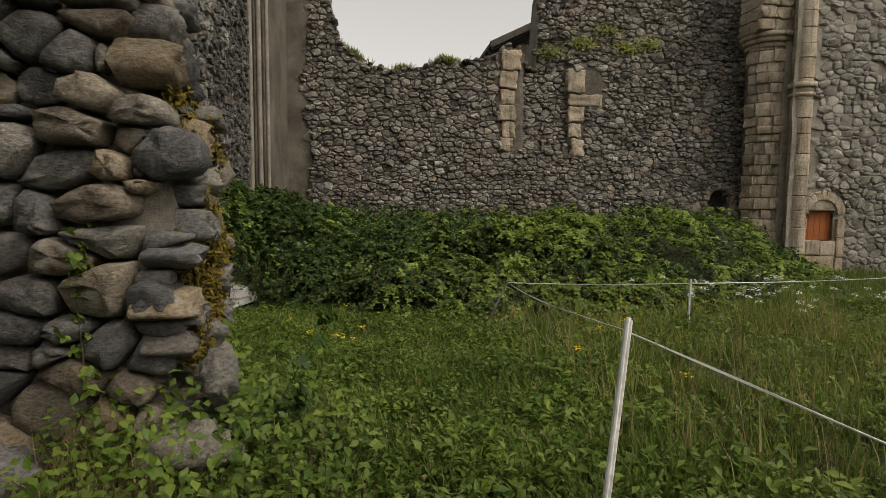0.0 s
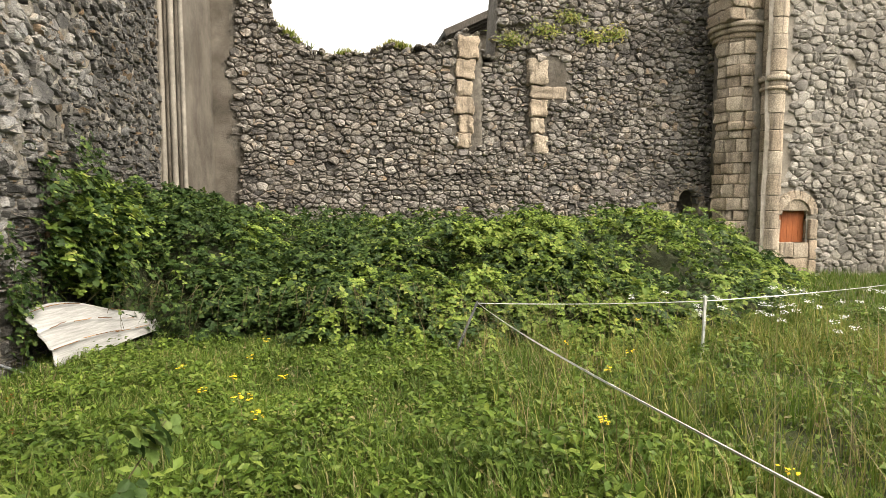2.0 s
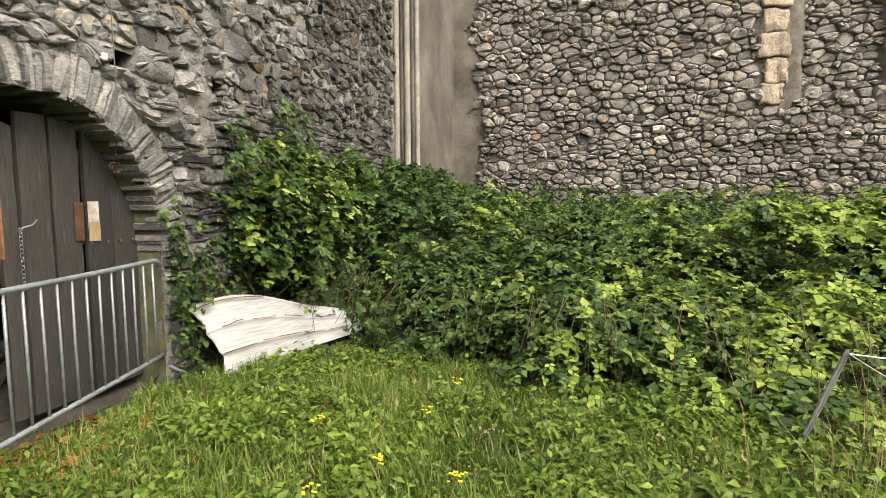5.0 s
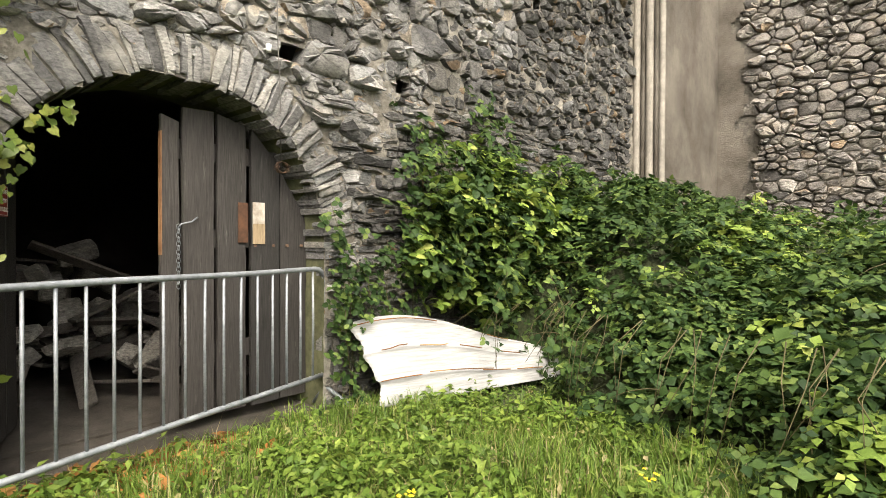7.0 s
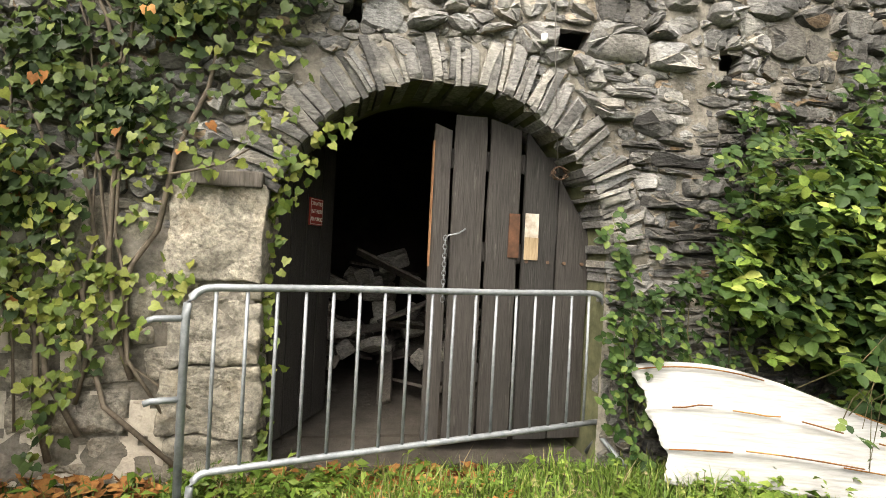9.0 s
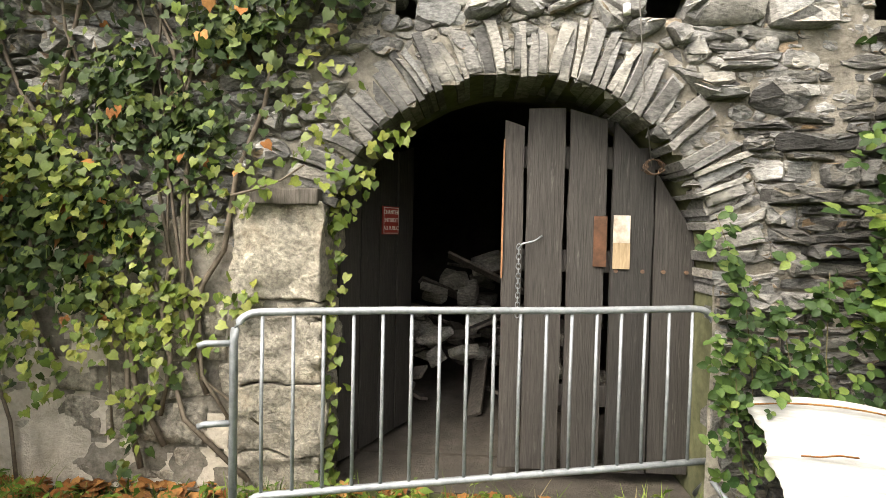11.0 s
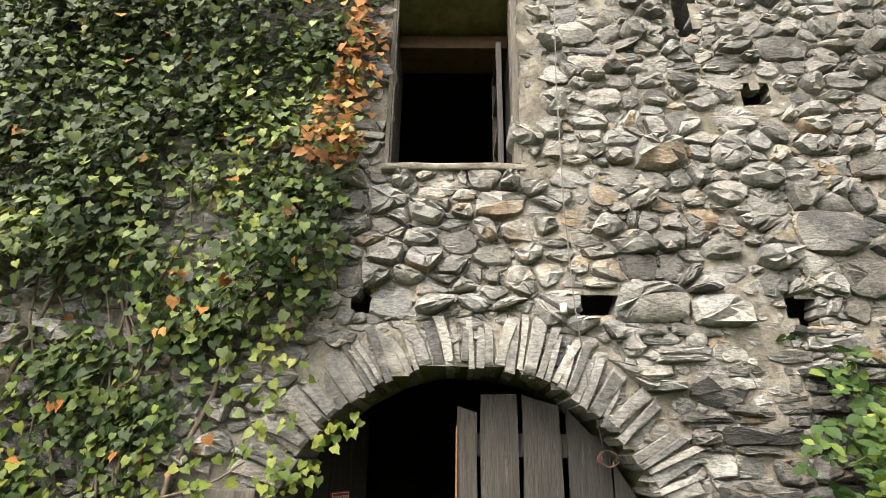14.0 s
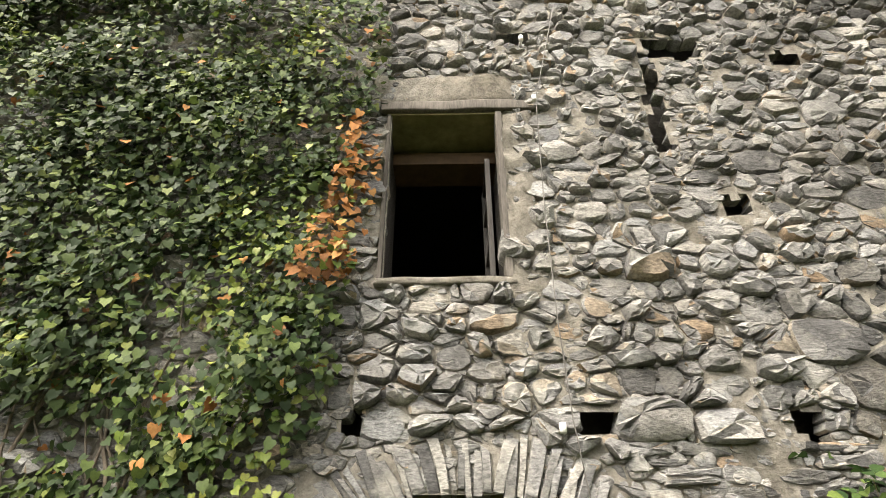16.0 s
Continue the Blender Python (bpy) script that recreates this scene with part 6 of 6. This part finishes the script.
# low clover-like cover over all the meadow
cr = np.random.default_rng(117)
n = 56000
cx, cy = cr.uniform(-5.6, 3.0, n), np.concatenate([cr.uniform(-5.5, -0.1, n // 2), cr.uniform(-9.5, -2.0, n - n // 2)])
keep_c = np.array([not (b > -0.06 or a > front_x(b) + 0.2 or (PX0 < a < PX1 and b > PY) or (a < -0.7 and b > -0.45)) for a, b in zip(cx, cy)])
cx, cy = cx[keep_c], cy[keep_c]
n = len(cx)
pos = np.stack([cx, cy, np.array([ground_z(a, b) for a, b in zip(cx, cy)]) + cr.uniform(0.01, 0.085, n)], -1)
v, f = leaflet(0.05, 0.028, 0.25)
v, f = scatter(v, f, pos, frames_from(np.array([(0, 0, 1.0)]) + cr.normal(0, 0.45, (n, 3)), cr.uniform(0, 6.28, n)), cr.uniform(0.45, 1.15, n))
tagged(mesh_ob("clover_cover", quick_mesh("clover_cover", v, f), M_GRASS), "low clover and small herbs covering the ground", "ground cover", kind="stuff")
grass_field(5000, (-3.8, -2.3, -2.7, -1.0), 104, 0.08, 0.22, 0.004, lambda x, y, rr: PX0 < x < PX1 and y > PY, M_DEADSTRAW, "dry_straw", "matted dry straw at the cross wall's foot", 1.2)
# weeds at the foot of the cross wall
foot_rr = np.random.default_rng(121)
pos = np.stack([foot_rr.normal(-3.0, 0.5, 2600), foot_rr.normal(-2.1, 0.4, 2600), np.zeros(2600)], -1)
pos[:, 2] = [ground_z(x, y) + abs(foot_rr.normal(0.02, 0.16)) for x, y, _ in pos]
v, f = leaflet(0.055, 0.034, 0.2)
v, f = scatter(v, f, pos, frames_from(np.array([(-0.4, -0.5, 0.8)]) + foot_rr.normal(0, 0.4, (2600, 3)), foot_rr.uniform(0, 6.28, 2600)), foot_rr.uniform(0.7, 1.4, 2600))
tagged(mesh_ob("foot_weeds", quick_mesh("foot_weeds", v, f), M_WEED), "leafy green weeds at the cross wall's foot", "weeds", kind="stuff")


def leafy_plants(count, zone, seed, lo, hi, leaf, name, label):
    """Upright weeds: a stem with pairs of leaves that shrink towards the tip."""
    rr = np.random.default_rng(seed)
    pos, nrm, size = [], [], []
    bm = bmesh.new()
    for _ in range(count):
        x, y = rr.uniform(zone[0], zone[1]), rr.uniform(zone[2], zone[3])
        if PX0 - 0.12 < x < PX1 and y > PY - 0.1 or fbm((x, y, 33), 1.6, 2) < -0.25 or math.hypot(x + 3.35, y + 2.02) < 0.32:
            continue
        z, h, a = ground_z(x, y), rr.uniform(lo, hi), rr.uniform(0, 6.28)
        lx, ly = rr.normal(0, 0.12, 2) * h
        tube(bm, [(x, y, z - 0.02), (x + lx * 0.5, y + ly * 0.5, z + h * 0.55), (x + lx, y + ly, z + h)], 0.003, 4, 0.0015)
        pairs = max(3, int(h / 0.06))
        for q in range(pairs):
            s, a = (q + 1) / pairs, a + 1.57 + rr.normal(0, 0.2)
            for w in (a, a + math.pi):
                r = leaf * (1.0 - 0.45 * s)
                pos.append((x + lx * s + 0.25 * r * math.cos(w), y + ly * s + 0.25 * r * math.sin(w), z + h * s))
                nrm.append((0.35 * math.cos(w), 0.35 * math.sin(w), 1.0, w))
                size.append(r * rr.uniform(0.8, 1.2))
    pos, nrm = np.array(pos), np.array(nrm)
    tr_ = frames_from(nrm[:, :3] + rr.normal(0, 0.12, (len(pos), 3)), rr.uniform(0, 6.28, len(pos)))
    v, f = leaflet(1.0, 0.62, 0.12)
    v, f = scatter(v, f, pos, tr_, np.array(size))
    ob = thing(name, label, "weeds", kind="stuff")
    mesh_ob("foliage", quick_mesh("foliage", v, f), M_WEED, ob)
    tagged(part("stems", bm, M_STEM, ob), kind="stuff")


leafy_plants(190, (-4.2, -2.5, -2.75, -1.95), 122, 0.14, 0.36, 0.085, "leafy_weeds", "leafy green nettles crowding the cross wall's foot")
leafy_plants(60, (-4.0, -3.1, -1.95, -1.1), 123, 0.14, 0.4, 0.085, "leafy_weeds", "leafy green nettles before the cross wall's face")
leafy_plants(170, (-0.2, 3.0, -1.25, -0.35), 124, 0.07, 0.2, 0.06, "leafy_weeds", "young leafy weeds growing before the barrier and sheet")
leafy_plants(150, (-2.4, 1.8, -3.6, -1.2), 125, 0.07, 0.17, 0.06, "leafy_weeds", "scattered leafy weeds standing in the short meadow")
# dead leaves below the ivy and before the barrier
dl = np.random.default_rng(131)
n = 900
pos = np.stack([dl.uniform(-3, 0.9, n), -np.abs(dl.normal(0.1, 0.28, n)) - 0.02, np.zeros(n)], -1)
pos[:, 2] = [ground_z(x, y) + 0.015 + 0.03 * dl.random() for x, y, _ in pos]
v, f = scatter(ivy_v, ivy_f, pos, frames_from(np.array([(0, 0, 1.0)]) + dl.normal(0, 0.35, (n, 3)), dl.uniform(0, 6.28, n)), dl.uniform(0.04, 0.09, n))
tagged(mesh_ob("leaf_litter", quick_mesh("leaf_litter", v, f), M_DEADLEAF), "brown dead leaves littering the wall's foot", "dead leaves", kind="stuff")


def wildflower(x, y, h, head, material, label, cat, rad):
    ob = thing("wildflower", label, "wildflower", group=cat)
    z = ground_z(x, y)
    stem = part("stem", tube(bmesh.new(), [(x, y, z), (x + 0.02, y, z + h * 0.6), (x + 0.03, y + 0.02, z + h)], 0.003, 5, 0.0015), M_GRASS, ob)
    rr = random.Random(int(1000 * abs(x * 7 + y)))
    bm = bmesh.new()
    for _ in range(head):
        a, q = rr.uniform(0, 6.28), rad * rr.random() ** 0.5
        c = Vector((x + 0.03 + q * math.cos(a), y + 0.02 + q * math.sin(a), z + h + rr.uniform(-0.02, 0.02)))
        s = rr.uniform(0.006, 0.012)
        vs = [bm.verts.new(c + s * Vector((math.cos(t), math.sin(t), 0.4 * (k % 2)))) for k, t in enumerate(np.linspace(0, 6.28, 7)[:-1])]
        top = bm.verts.new(c + Vector((0, 0, s * 0.5)))
        for k in range(6):
            bm.faces.new((vs[k], vs[(k + 1) % 6], top))
    tagged(part("flower_head", bm, material, stem), kind="stuff")


for x, y in ((-0.37, -2.54), (-0.42, -2.5), (-1.1, -2.7), (0.9, -2.4), (0.2, -2.75), (-0.1, -2.2), (0.55, -1.9), (0.25, -2.35), (1.2, -2.5), (-1.6, -4.6), (-0.4, -5.3), (0.3, -5.9), (1.0, -5.6), (-2.2, -5.2), (1.3, -6.6)):
    wildflower(x, y, R.uniform(0.22, 0.36), 9, M_YELLOW, "yellow-flowered meadow plant among the grass", "yellow flowers", 0.045)
for k in range(46):
    x, y = R.gauss(1.0, 0.5), R.gauss(-8.6, 0.9)
    if x < front_x(y) and y > -11:
        wildflower(x, y, R.uniform(0.3, 0.7), 20, M_WHITEPETAL, "tall white umbel-flowered meadow plant", "white umbels", 0.05)

# tufts of grass on the ruined crest
tr = np.random.default_rng(141)
for name, y0, y1, n in (("crest_tuft", -5.25, -4.55, 900), ("crest_tuft", -2.6, -1.9, 420), ("crest_tuft", -3.9, -3.3, 260)):
    y = tr.normal((y0 + y1) / 2, (y1 - y0) / 4, n)
    pos = np.stack([BX - 0.06 + tr.random(n) * 0.3, y, np.array([top_b(q) for q in y]) + 0.0], -1)
    v, f = leaflet(0.14, 0.016, 0.1)
    v, f = scatter(v[:, [0, 2, 1]], f, pos, frames_from(np.array([(0, 0, 1.0)]) + tr.normal(0, 0.35, (n, 3)), tr.uniform(0, 6.28, n)), tr.uniform(0.8, 2.0, n))
    tagged(mesh_ob(name, quick_mesh(name, v, f), M_DRYGRASS), "tuft of yellowing grass growing on the ruined crest", "grass", group="crest tufts", kind="stuff")
for y, z in ((-8.9, 6.5), (-10.2, 6.4), (-10.9, 6.55), (-7.9, 6.2), (-9.6, 6.9)):
    n = 240
    pos = np.stack([BX - 0.05 - tr.random(n) * 0.12, tr.normal(y, 0.22, n), tr.normal(z, 0.10, n)], -1)
    v, f = leaflet(0.10, 0.03, 0.1)
    v, f = scatter(v, f, pos, frames_from(np.array([(-0.8, 0, 0.6)]) + tr.normal(0, 0.4, (n, 3)), tr.uniform(0, 6.28, n)), tr.uniform(0.7, 1.6, n))
    tagged(mesh_ob("wall_plant", quick_mesh("wall_plant", v, f), M_DRYGRASS), "small yellow-green plant rooted in the wall joints", "wall plant", group="wall plants", kind="stuff")

# ---- pieces of the walls ----
for name, (v, f), material, parent, soft_look in LATER:
    mesh_ob(name, (smooth if soft_look else creased)(quick_mesh(name, v, f)), material, parent)
